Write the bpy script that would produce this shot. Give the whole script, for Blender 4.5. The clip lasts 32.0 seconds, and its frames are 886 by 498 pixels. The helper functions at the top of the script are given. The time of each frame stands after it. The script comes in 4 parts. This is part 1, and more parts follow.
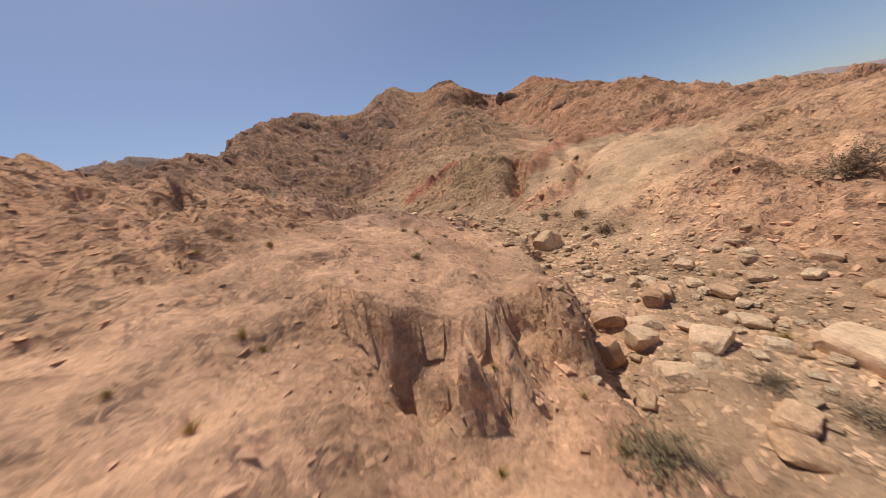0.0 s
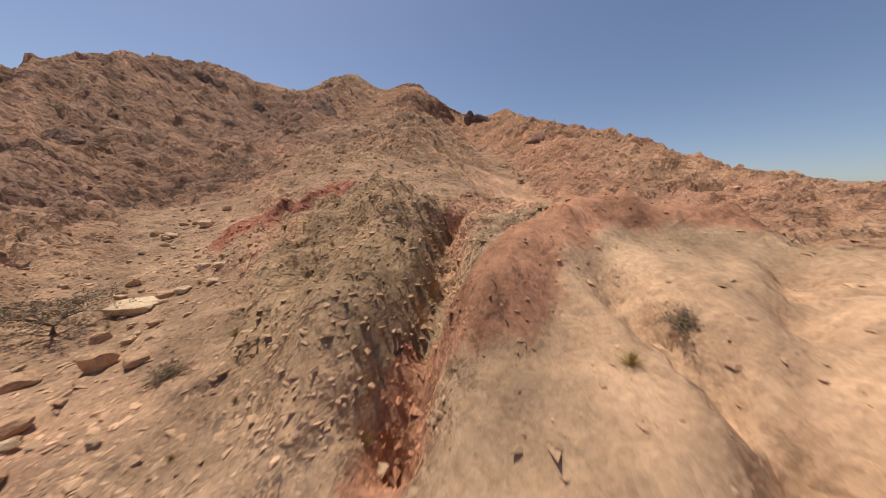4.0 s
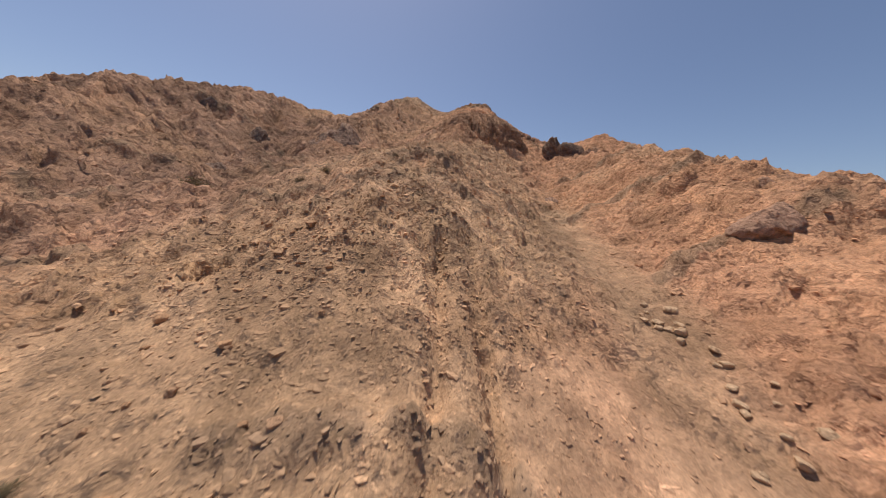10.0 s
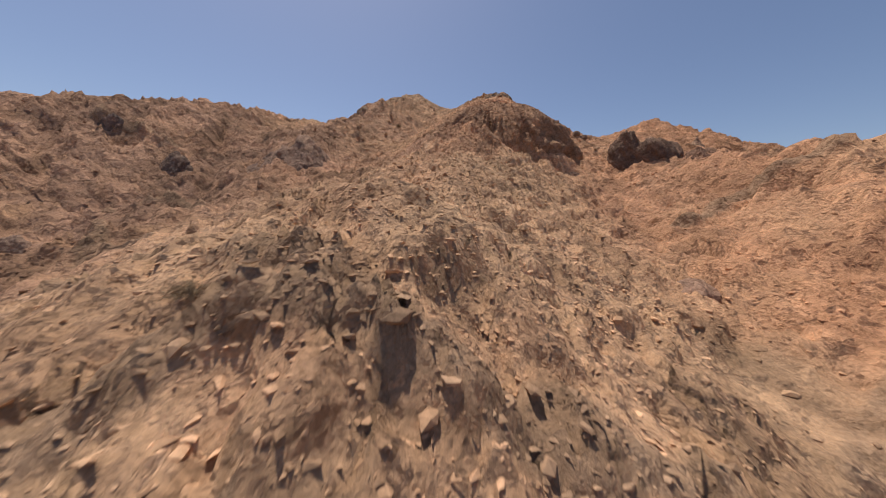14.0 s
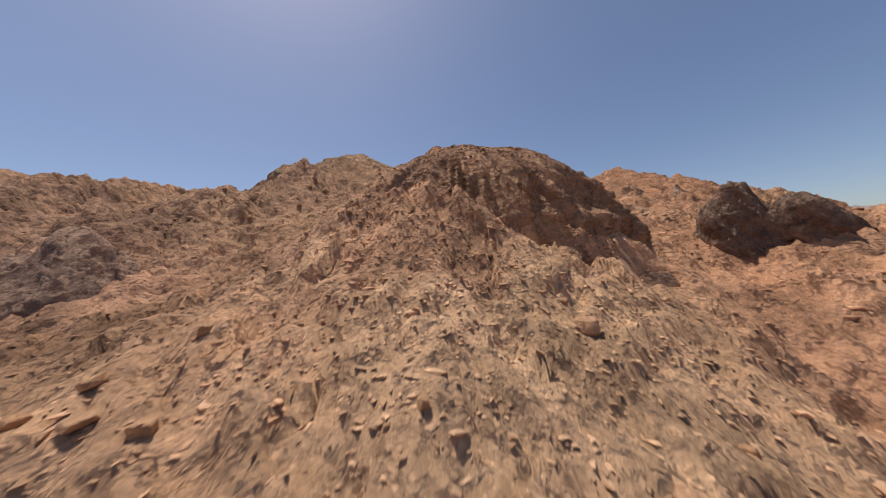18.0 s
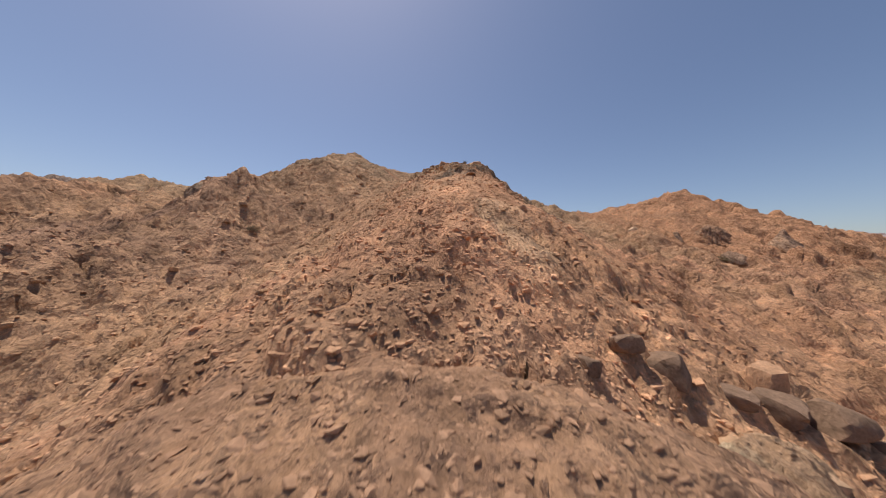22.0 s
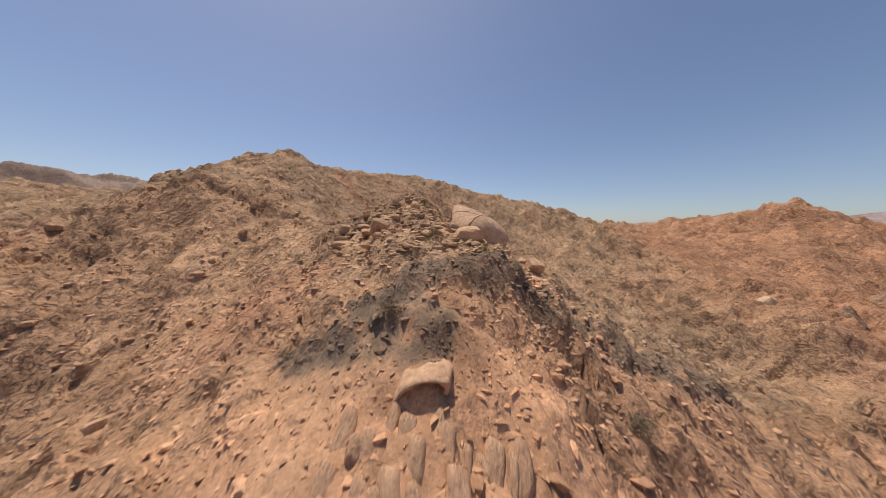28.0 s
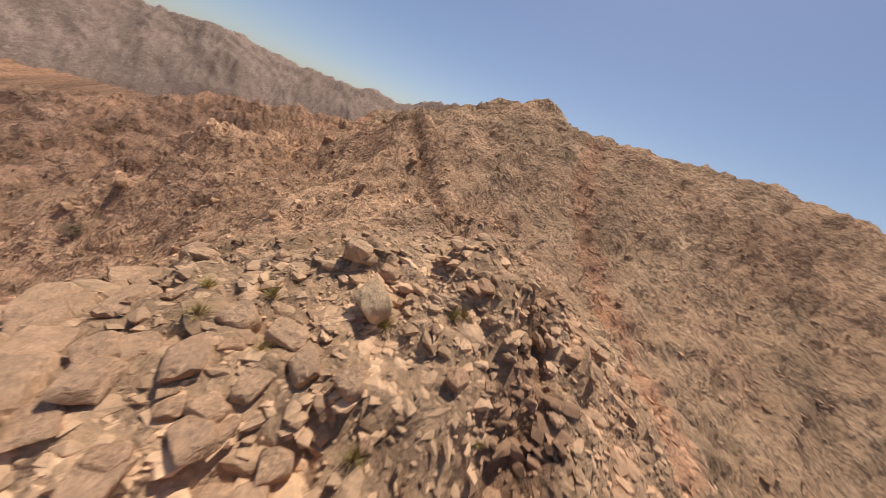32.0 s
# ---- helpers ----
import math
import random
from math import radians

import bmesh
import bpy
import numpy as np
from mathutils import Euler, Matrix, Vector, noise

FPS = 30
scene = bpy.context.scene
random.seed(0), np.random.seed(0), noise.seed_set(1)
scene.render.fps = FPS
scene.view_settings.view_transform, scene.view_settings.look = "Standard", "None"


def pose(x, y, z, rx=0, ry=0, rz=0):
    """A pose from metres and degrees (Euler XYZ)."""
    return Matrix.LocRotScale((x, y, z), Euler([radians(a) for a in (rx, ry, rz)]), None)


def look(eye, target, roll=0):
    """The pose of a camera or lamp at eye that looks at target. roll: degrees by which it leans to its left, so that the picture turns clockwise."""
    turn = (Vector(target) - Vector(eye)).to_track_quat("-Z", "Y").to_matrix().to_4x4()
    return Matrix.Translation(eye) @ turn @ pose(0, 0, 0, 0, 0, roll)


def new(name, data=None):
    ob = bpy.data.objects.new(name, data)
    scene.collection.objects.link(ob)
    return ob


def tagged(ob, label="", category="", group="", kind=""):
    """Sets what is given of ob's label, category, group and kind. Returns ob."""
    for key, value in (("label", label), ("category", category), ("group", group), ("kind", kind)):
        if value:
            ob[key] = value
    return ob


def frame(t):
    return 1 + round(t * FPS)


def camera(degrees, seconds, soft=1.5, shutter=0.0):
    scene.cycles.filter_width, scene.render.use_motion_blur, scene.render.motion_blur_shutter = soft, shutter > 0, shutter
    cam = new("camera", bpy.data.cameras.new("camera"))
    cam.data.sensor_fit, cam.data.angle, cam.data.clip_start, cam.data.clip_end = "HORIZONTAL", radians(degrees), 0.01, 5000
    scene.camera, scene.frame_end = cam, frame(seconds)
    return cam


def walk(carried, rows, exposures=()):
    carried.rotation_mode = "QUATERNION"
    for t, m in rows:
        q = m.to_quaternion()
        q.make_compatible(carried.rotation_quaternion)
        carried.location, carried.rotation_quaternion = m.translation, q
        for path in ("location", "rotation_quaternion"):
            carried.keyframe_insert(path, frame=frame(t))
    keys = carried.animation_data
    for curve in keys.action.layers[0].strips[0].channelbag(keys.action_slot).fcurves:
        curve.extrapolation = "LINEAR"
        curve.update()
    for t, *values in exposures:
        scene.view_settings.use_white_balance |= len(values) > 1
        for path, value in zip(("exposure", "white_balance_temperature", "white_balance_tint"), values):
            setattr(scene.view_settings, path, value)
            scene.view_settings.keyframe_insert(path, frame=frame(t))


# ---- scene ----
PATH = [
    (0, (-0.000, 0.000, 0.000), (-0.000, 9.738, -2.275), -12.22),
    (0.5, (0.181, 2.575, 0.462), (0.819, 12.207, -2.152), -15.08),
    (1, (0.669, 5.289, 0.704), (2.006, 14.772, -2.175), -16.45),
    (1.5, (1.420, 7.895, 0.864), (3.382, 17.226, -2.148), -16.20),
    (2, (2.402, 10.332, 0.914), (4.785, 19.584, -2.041), -14.03),
    (2.5, (3.500, 12.535, 0.938), (6.066, 21.815, -1.763), -10.24),
    (3, (4.790, 14.640, 1.181), (7.260, 24.026, -1.227), -6.12),
    (3.5, (6.173, 16.892, 1.461), (8.363, 26.411, -0.682), -2.20),
    (4, (7.333, 19.016, 2.030), (9.218, 28.635, 0.050), 0.92),
    (4.5, (8.408, 21.341, 2.780), (10.040, 31.024, 0.889), 2.57),
    (5, (9.351, 23.517, 3.623), (10.784, 33.239, 1.769), 3.34),
    (5.5, (10.182, 25.582, 4.489), (11.452, 35.328, 2.645), 3.66),
    (6, (10.962, 27.740, 5.303), (12.085, 37.506, 3.465), 3.82),
    (6.5, (11.752, 30.199, 5.992), (12.725, 39.985, 4.179), 4.13),
    (7, (12.559, 33.033, 6.551), (13.366, 42.846, 4.802), 4.73),
    (7.5, (13.240, 35.925, 7.191), (13.883, 45.764, 5.528), 5.21),
    (8, (13.861, 38.833, 7.914), (14.304, 48.699, 6.342), 5.40),
    (8.5, (14.383, 41.638, 8.716), (14.607, 51.521, 7.211), 5.49),
    (9, (14.851, 44.302, 9.549), (14.833, 54.198, 8.117), 5.31),
    (9.5, (15.280, 46.834, 10.401), (14.990, 56.740, 9.065), 5.01),
    (10, (15.658, 49.273, 11.337), (15.050, 59.166, 10.013), 4.78),
    (10.5, (16.069, 51.873, 12.150), (15.122, 61.740, 10.824), 5.11),
    (11, (16.295, 54.619, 12.986), (15.038, 64.438, 11.571), 5.73),
    (11.5, (16.344, 57.480, 13.872), (14.837, 67.244, 12.327), 6.56),
    (12, (16.223, 60.252, 14.668), (14.558, 69.977, 13.039), 7.15),
    (12.5, (16.087, 62.840, 15.470), (14.360, 72.554, 13.836), 6.84),
    (13, (15.781, 65.246, 16.248), (14.122, 74.984, 14.694), 5.40),
    (13.5, (15.415, 67.523, 17.136), (13.913, 77.300, 15.668), 3.30),
    (14, (15.059, 69.800, 18.050), (13.755, 79.617, 16.665), 1.23),
    (14.5, (14.736, 72.051, 18.938), (13.644, 81.906, 17.637), -0.50),
    (15, (14.240, 74.533, 19.434), (13.450, 84.443, 18.357), -1.91),
    (15.5, (13.674, 77.200, 19.690), (13.232, 87.162, 18.945), -3.05),
    (16, (13.235, 79.905, 20.019), (13.107, 89.896, 19.627), -3.98),
    (16.5, (13.124, 82.500, 20.735), (13.186, 92.499, 20.628), -4.75),
    (17, (13.409, 84.921, 21.948), (13.502, 94.920, 22.033), -5.29),
    (17.5, (13.791, 87.339, 23.169), (13.861, 97.333, 23.494), -5.16),
    (18, (14.323, 89.676, 24.495), (14.307, 99.663, 25.011), -4.25),
    (18.5, (14.878, 91.956, 25.858), (14.733, 101.934, 26.500), -2.92),
    (19, (15.429, 94.186, 27.191), (15.124, 104.157, 27.893), -1.41),
    (19.5, (15.881, 96.401, 28.645), (15.437, 106.364, 29.383), -0.09),
    (20, (16.307, 98.535, 30.094), (15.748, 108.495, 30.799), 0.97),
    (20.5, (16.656, 100.560, 31.401), (16.046, 110.523, 32.004), 1.45),
    (21, (16.970, 102.475, 32.648), (16.339, 112.444, 33.122), 1.49),
    (21.5, (17.283, 104.310, 34.004), (16.642, 114.284, 34.332), 1.20),
    (22, (17.469, 106.044, 35.313), (16.827, 116.023, 35.447), 0.87),
    (22.5, (17.604, 107.737, 36.440), (16.962, 117.716, 36.384), 0.60),
    (23, (17.704, 109.442, 37.481), (17.067, 119.420, 37.258), 0.31),
    (23.5, (17.772, 111.135, 38.370), (17.164, 121.110, 38.017), -0.07),
    (24, (17.900, 112.730, 39.356), (17.323, 122.701, 38.861), -0.23),
    (24.5, (17.829, 114.446, 40.081), (17.291, 124.417, 39.548), -0.38),
    (25, (18.052, 116.248, 40.970), (17.479, 126.213, 40.369), -0.17),
    (25.5, (18.448, 118.266, 41.945), (17.781, 128.223, 41.289), 0.21),
    (26, (18.682, 120.205, 42.890), (17.985, 130.160, 42.245), 0.71),
    (26.5, (18.776, 122.068, 43.820), (18.096, 132.027, 43.221), 1.21),
    (27, (18.845, 123.979, 44.772), (18.175, 133.940, 44.205), 1.50),
    (27.5, (19.002, 126.058, 45.782), (18.280, 136.014, 45.183), 1.39),
    (28, (19.283, 128.388, 46.818), (18.395, 138.323, 46.101), 0.85),
    (28.5, (19.492, 130.874, 47.689), (18.275, 140.760, 46.806), 0.38),
    (29, (19.695, 133.247, 48.500), (17.941, 143.026, 47.366), 0.46),
    (29.5, (19.982, 135.259, 49.103), (17.422, 144.830, 47.744), 1.39),
    (30, (20.193, 137.236, 49.588), (16.501, 146.390, 47.987), 3.52),
    (30.5, (20.407, 139.084, 49.968), (15.454, 147.554, 48.039), 6.76),
    (31, (20.427, 140.958, 50.322), (14.286, 148.488, 47.957), 11.20),
    (31.5, (20.041, 142.895, 50.748), (12.913, 149.263, 47.811), 16.43),
    (32, (19.089, 144.728, 51.019), (11.223, 149.712, 47.373), 21.87),
]
cam = camera(118.06, 32.0, soft=0.85, shutter=0.26)
walk(cam, [(t, look(eye, target, roll)) for t, eye, target, roll in PATH])

# ---- light ----
SUN_AZ, SUN_EL = radians(-38.0), radians(67.0)          # azimuth from +y towards +x
sun_way = Vector((math.sin(SUN_AZ) * math.cos(SUN_EL), math.cos(SUN_AZ) * math.cos(SUN_EL), math.sin(SUN_EL)))
sun = new("sun", bpy.data.lights.new("sun", "SUN"))
sun.data.energy, sun.data.angle, sun.data.color = 4.1, radians(0.55), (1.0, 0.93, 0.83)
sun.matrix_world = look(sun_way * 200, (0, 0, 0))
world = bpy.data.worlds.new("world")
scene.world = world
world.use_nodes = True
wn = world.node_tree.nodes
sky = wn.new("ShaderNodeTexSky")
sky.sky_type, sky.sun_disc = "NISHITA", False
sky.sun_elevation, sky.sun_rotation = SUN_EL, SUN_AZ
sky.air_density, sky.dust_density, sky.ozone_density, sky.altitude = 0.95, 1.3, 2.4, 500
haze = wn.new("ShaderNodeVectorMath")
haze.operation = "MULTIPLY"
haze.inputs[1].default_value = (1.06, 0.975, 0.97)
world.node_tree.links.new(sky.outputs[0], haze.inputs[0])
world.node_tree.links.new(haze.outputs[0], wn["Background"].inputs[0])
wn["Background"].inputs[1].default_value = 0.104
scene.view_settings.exposure = 0.0


# ---- small helpers ----
def lattice(ix, iy, seed):
    """A random number from 0 to 1 for each whole place of a lattice."""
    h = ix.astype(np.int64) * 374761393 + iy.astype(np.int64) * 668265263 + seed * 1274126177
    h = (h ^ (h >> 13)) * 1103515245 & 0x7FFFFFFF
    h = (h ^ (h >> 16)) * 2246822519 & 0x7FFFFFFF
    return ((h ^ (h >> 15)) & 0xFFFFFF) / float(0xFFFFFF)


def value_noise(x, y, seed=0):
    """Smooth noise from -1 to 1."""
    ix, iy = np.floor(x), np.floor(y)
    u, v = x - ix, y - iy
    u, v = u * u * u * (u * (u * 6 - 15) + 10), v * v * v * (v * (v * 6 - 15) + 10)
    a, b = lattice(ix, iy, seed), lattice(ix + 1, iy, seed)
    c, d = lattice(ix, iy + 1, seed), lattice(ix + 1, iy + 1, seed)
    return 2 * (a + (b - a) * u + (c - a) * v + (a - b - c + d) * u * v) - 1


def fractal(x, y, size, octaves, seed=0, rough=0.5):
    out, amp, total = 0 * x, 1.0, 0.0
    for k in range(octaves):
        c, s = math.cos(0.7 * k + 0.3), math.sin(0.7 * k + 0.3)
        out = out + amp * value_noise((c * x - s * y) / size + 17.3 * k, (s * x + c * y) / size - 9.1 * k, seed + k)
        total, amp, size = total + amp, amp * rough, size / 2.03
    return out / total


def crags(x, y, size, octaves, seed=0, rough=0.55):
    """Sharp crests: noise folded at nought."""
    out, amp, total = 0 * x, 1.0, 0.0
    for k in range(octaves):
        c, s = math.cos(0.9 * k + 0.5), math.sin(0.9 * k + 0.5)
        n = value_noise((c * x - s * y) / size + 5.7 * k, (s * x + c * y) / size + 3.3 * k, seed + k)
        out = out + amp * (1 - 2 * np.abs(n))
        total, amp, size = total + amp, amp * rough, size / 2.1
    return out / total


def stones(x, y, size, share, seed=0):
    """Rounded blocks that lie on a jittered lattice: heights in metres, nought between them, and the cell's number."""
    best, kind = 0 * x, 0 * x
    ix, iy = np.floor(x / size), np.floor(y / size)
    for dx in (-1, 0, 1):
        for dy in (-1, 0, 1):
            a, b = ix + dx, iy + dy
            px, py = (a + 0.15 + 0.7 * lattice(a, b, seed)) * size, (b + 0.15 + 0.7 * lattice(a, b, seed + 1)) * size
            turn, r = 6.28 * lattice(a, b, seed + 2), size * (0.22 + 0.36 * lattice(a, b, seed + 3) ** 1.5)
            u, v = np.cos(turn) * (x - px) + np.sin(turn) * (y - py), -np.sin(turn) * (x - px) + np.cos(turn) * (y - py)
            d = np.maximum(np.abs(u) * 0.8, np.abs(v) * 1.25) * 0.6 + 0.45 * np.hypot(u * 0.85, v * 1.2)
            h = np.clip((r - d) * 1.6, 0, r * (0.45 + 0.3 * lattice(a, b, seed + 5))) + np.clip(r - d, 0, 1) * 0.25 * (u * np.cos(turn * 3) + v * np.sin(turn * 3)) / r
            h = np.where((lattice(a, b, seed + 4) < share) & (d < r), h, 0)
            kind = np.where(h > best, lattice(a, b, seed + 6), kind)
            best = np.maximum(best, h)
    return best, kind


def facets(x, y, size, seed, tilt=0.5, level=0.3, long=1.0, turn=0.0):
    """Angular blocks side by side: each cell of a jittered lattice is a plane with its own tilt and level."""
    c, s = math.cos(radians(turn)), math.sin(radians(turn))
    x, y = (c * x + s * y) / (size * long), (c * y - s * x) / size
    ix, iy = np.floor(x), np.floor(y)
    best, out = np.full(x.shape, 9.0), 0 * x
    for dx in (-1, 0, 1):
        for dy in (-1, 0, 1):
            a, b = ix + dx, iy + dy
            u, v = x - a - lattice(a, b, seed), y - b - lattice(a, b, seed + 1)
            d = u * u + v * v
            h = level * (lattice(a, b, seed + 2) - 0.5) + tilt * ((lattice(a, b, seed + 3) - 0.5) * u + (lattice(a, b, seed + 4) - 0.5) * v)
            out = np.where(d < best, h, out)
            best = np.minimum(best, d)
    return size * out


def step(v, lo, hi):
    u = np.clip((v - lo) / (hi - lo), 0, 1)
    return u * u * (3 - 2 * u)


def off_line(x, y, pts):
    """The distance to a line through points, and the side (+ to its right)."""
    best, side = np.full(x.shape, 1e9), 0 * x
    for (ax, ay), (bx, by) in zip(pts, pts[1:]):
        lx, ly = bx - ax, by - ay
        u = np.clip(((x - ax) * lx + (y - ay) * ly) / (lx * lx + ly * ly), 0, 1)
        d = np.hypot(x - ax - u * lx, y - ay - u * ly)
        s = np.sign((x - ax) * ly - (y - ay) * lx)
        side = np.where(d < best, s, side)
        best = np.minimum(best, d)
    return best, side


def patch(x, y, cx, cy, rx, ry, turn=0.0):
    """1 inside an oval, 0 outside, ragged between."""
    c, s = math.cos(radians(turn)), math.sin(radians(turn))
    u, v = (c * (x - cx) + s * (y - cy)) / rx, (-s * (x - cx) + c * (y - cy)) / ry
    return 1 - step(np.hypot(u, v) + 0.22 * fractal(x, y, 2.5, 4, 91, 0.6), 0.82, 1.08)


# ---- the lie of the land: crests, beds and shoulders ----
RIDGES = []


def lie(*pts):
    RIDGES.append(pts)


# foreground tongue of rock, dry stream bed and its banks
lie((-3, -10, -4.3), (-1.5, 0, -3.7), (0, 8, -2.8), (0, 12, -2.4), (1, 16, -2.6), (3, 20.5, -3.0))
lie((7, -10, -5.8), (6.5, 0, -4.9), (6, 10, -4.8), (6.5, 15, -4.5), (5, 20, -3.4), (0, 24, -3.0), (-3, 31, -3.0), (-5, 38, -1.7), (-9, 46, 0.6), (-15, 52, 0.9), (-21, 60, 4.1))
lie((14, -8, -3.5), (14, 0, -2.9), (14, 9, -3.3), (14, 14, -0.6), (13, 20, 0.0), (12, 27, 0.9), (11, 33, 0.8))
lie((24, -8, -0.2), (24, 4, 0.1), (24, 14, 0.1), (24, 24, 0.1), (25, 34, 0.0))
lie((-34, 0, 6.5), (-22, 8, 4.5), (-14.6, 10.6, 2.7), (-11, 14, 1.7), (-5, 18.5, -1.2))
# pale and red ribs, bench under the long spur
lie((7, 24, -1.5), (8, 28, 0.3), (9, 33, 1.2), (5, 40, 1.8))
lie((3, 36, 0.8), (4, 40, 1.6), (6, 44, 2.6))
lie((14, 34, 1.1), (15, 40, 1.9), (15, 47, 3.2), (15, 53, 5.7))
# the long spur, its flank, the gully beside it
lie((8, 40, 1.8), (9, 48, 3.5), (11, 56, 6.5), (11, 64, 11.3), (12, 72, 14.9), (12, 80, 18.7), (12, 88, 19.6), (13, 96, 22.7), (13, 101, 25.9), (13, 103, 26.3))
lie((2, 48, 4.0), (3, 56, 5.6), (4, 64, 8.7), (4, 72, 13.7), (3, 80, 16.3), (0, 88, 17.8), (0, 96, 20.3), (2, 104, 23.3))
lie((20, 40, 0.6), (21, 48, 0.4), (24, 56, 4.1), (27, 64, 7.3), (25, 72, 9.5), (26, 80, 11.8), (27, 88, 15.3), (28, 96, 17.4), (28, 103, 21.7), (33, 112, 27.0), (34, 122, 29.5))
lie((33, 42, 2.6), (33, 48, 5.8), (33, 56, 8.9), (35, 64, 11.0), (38, 72, 15.0), (39, 80, 17.7), (39, 88, 20.0), (39, 96, 21.7), (39, 104, 24.5), (40, 112, 26.2))
lie((60, 30, -0.3), (58, 50, 3.8), (56, 70, 14.0), (58, 90, 14.2), (62, 110, 18.0))
# gully, slope and crest across the valley to the west
lie((-21, 60, 5.0), (-22, 68, 8.3), (-18, 78, 11.6), (-18, 88, 15.1), (-20, 97, 18.9), (-21, 104, 22.2), (-21, 112, 27.2), (-19, 120, 32.1))
lie((-30, 50, 8.2), (-31, 60, 6.3), (-31, 72, 12.8), (-31, 84, 17.2), (-31, 96, 21.7), (-31, 106, 26.3), (-28, 118, 31.8), (-25, 130, 32.6))
lie((-42, 60, 14.3), (-41, 70, 13.6), (-41, 82, 22.6), (-40, 94, 23.1), (-40, 106, 32.5), (-41, 118, 36.9), (-42, 130, 37.1), (-42, 142, 40.6))
lie((-54, 92, 27.8), (-53, 102, 33.1), (-51, 113, 35.6), (-49, 124, 39.8), (-47, 136, 43.2), (-47, 148, 45.7))
lie((-80, 60, 14.9), (-82, 90, 15.7), (-80, 120, 24.0), (-78, 150, 30.4))
# rib and gully beside the dark dome, the upper spur and its flank
lie((-8, 96, 19.7), (-4, 104, 21.9), (-4, 112, 24.4), (-3, 120, 29.7), (0, 128, 33.3), (0, 136, 36.8), (0, 144, 43.8), (5, 152, 47.2))
lie((-9, 100, 21.2), (-13, 108, 26.1), (-15, 114, 29.8), (-12, 122, 35.4), (-11, 130, 37.1), (-10, 138, 46.0), (-9, 146, 42.7), (-9, 152, 51.5), (-8, 160, 54.2), (-8, 168, 58.2), (-7, 171, 55.6))
lie((15, 111, 33.6), (17, 116, 35.7), (18, 122, 37.6), (19, 128, 39.9), (19, 134, 43.4), (19, 139, 46.2), (17, 144, 47.2), (15, 149, 49.4), (11, 153, 46.0))
lie((24, 112, 29.5), (25, 120, 33.7), (26, 128, 37.2), (26, 136, 39.1), (25, 144, 43.2), (24, 152, 43.5), (23, 160, 42.1), (24, 168, 40.8))
# valley to the east, the round red hill, the saddle and the summit slope
lie((34, 150, 38.5), (42, 153, 34.4), (50, 155, 38.5), (60, 152, 34.4), (66, 154, 36.0))
lie((57, 170, 41.9), (66, 174, 46.1), (78, 182, 52.6), (92, 173, 41.0), (84, 164, 42.1))
lie((32, 178, 45.8), (40, 175, 46.4), (50, 180, 42.9))
lie((0, 158, 50.8), (6, 162, 48.6), (10, 168, 47.6), (14, 176, 49.9), (18, 178, 49.1))
lie((-7, 171, 57.1), (3, 180, 57.0), (8, 185, 58.4), (22, 187, 54.1), (34, 188, 52.5), (42, 189, 49.8))
lie((-30, 182, 51.9), (-7, 198, 55.4), (12, 204, 51.7), (30, 206, 47.5), (55, 205, 47.6))
lie((-70, 160, 49.8), (-85, 190, 56.5), (-60, 196, 52.0))
# low ground beyond the eastern ridge, the round hill's far flank
lie((70, 40, 1.4), (74, 60, 2.0), (80, 80, 6.0), (86, 100, 9.9), (92, 120, 14.7), (100, 138, 20.6))
lie((104, 152, 32.5), (108, 170, 39.5), (100, 186, 42.6), (76, 200, 46.4))
lie((-66, 70, 15.1), (-66, 90, 16.4), (-64, 110, 27.1), (-62, 130, 36.2))
lie((-58, 150, 42.3), (-44, 160, 47.8), (-28, 160, 43.0), (-18, 158, 51.4))
lie((42, 60, 10.7), (43, 70, 14.6), (43, 82, 19.1), (42, 92, 22.8))


centres = []
for pts in RIDGES:
    centres.append(pts[0])
    for (ax, ay, az), (bx, by, bz) in zip(pts, pts[1:]):
        n = max(1, round(math.hypot(bx - ax, by - ay) / 4.0))
        centres += [(ax + (bx - ax) * k / n, ay + (by - ay) * k / n, az + (bz - az) * k / n) for k in range(1, n + 1)]
centres = np.array(sorted(set(centres)))
_n = len(centres)
_a = np.zeros((_n + 3, _n + 3))
_a[:_n, :_n] = -np.hypot(centres[:, None, 0] - centres[None, :, 0], centres[:, None, 1] - centres[None, :, 1]) + 0.4 * np.eye(_n)
_a[:_n, _n], _a[:_n, _n + 1:] = 1, centres[:, :2]
_a[_n:, :_n] = _a[:_n, _n:].T
weights = np.linalg.solve(_a, np.r_[centres[:, 2], 0, 0, 0])


LX, LY = np.arange(-136.0, 160.0), np.arange(-82.0, 264.0)
_x, _y = (q.astype(np.float32) for q in np.meshgrid(LX, LY))
LIE = (weights[_n] + _x * weights[_n + 1] + _y * weights[_n + 2]).astype(np.float64)
for (cx, cy, _), w in zip(centres.astype(np.float32), weights.astype(np.float32)):
    LIE -= w * np.sqrt((_x - cx) ** 2 + (_y - cy) ** 2)


def lie_height(x, y):
    """The broad height of the hills near the walk."""
    u, v = np.clip(x - LX[0], 0, len(LX) - 1.001), np.clip(y - LY[0], 0, len(LY) - 1.001)
    i, j = u.astype(int), v.astype(int)
    u, v = u - i, v - j
    return (LIE[j, i] * (1 - u) + LIE[j, i + 1] * u) * (1 - v) + (LIE[j + 1, i] * (1 - u) + LIE[j + 1, i + 1] * u) * v


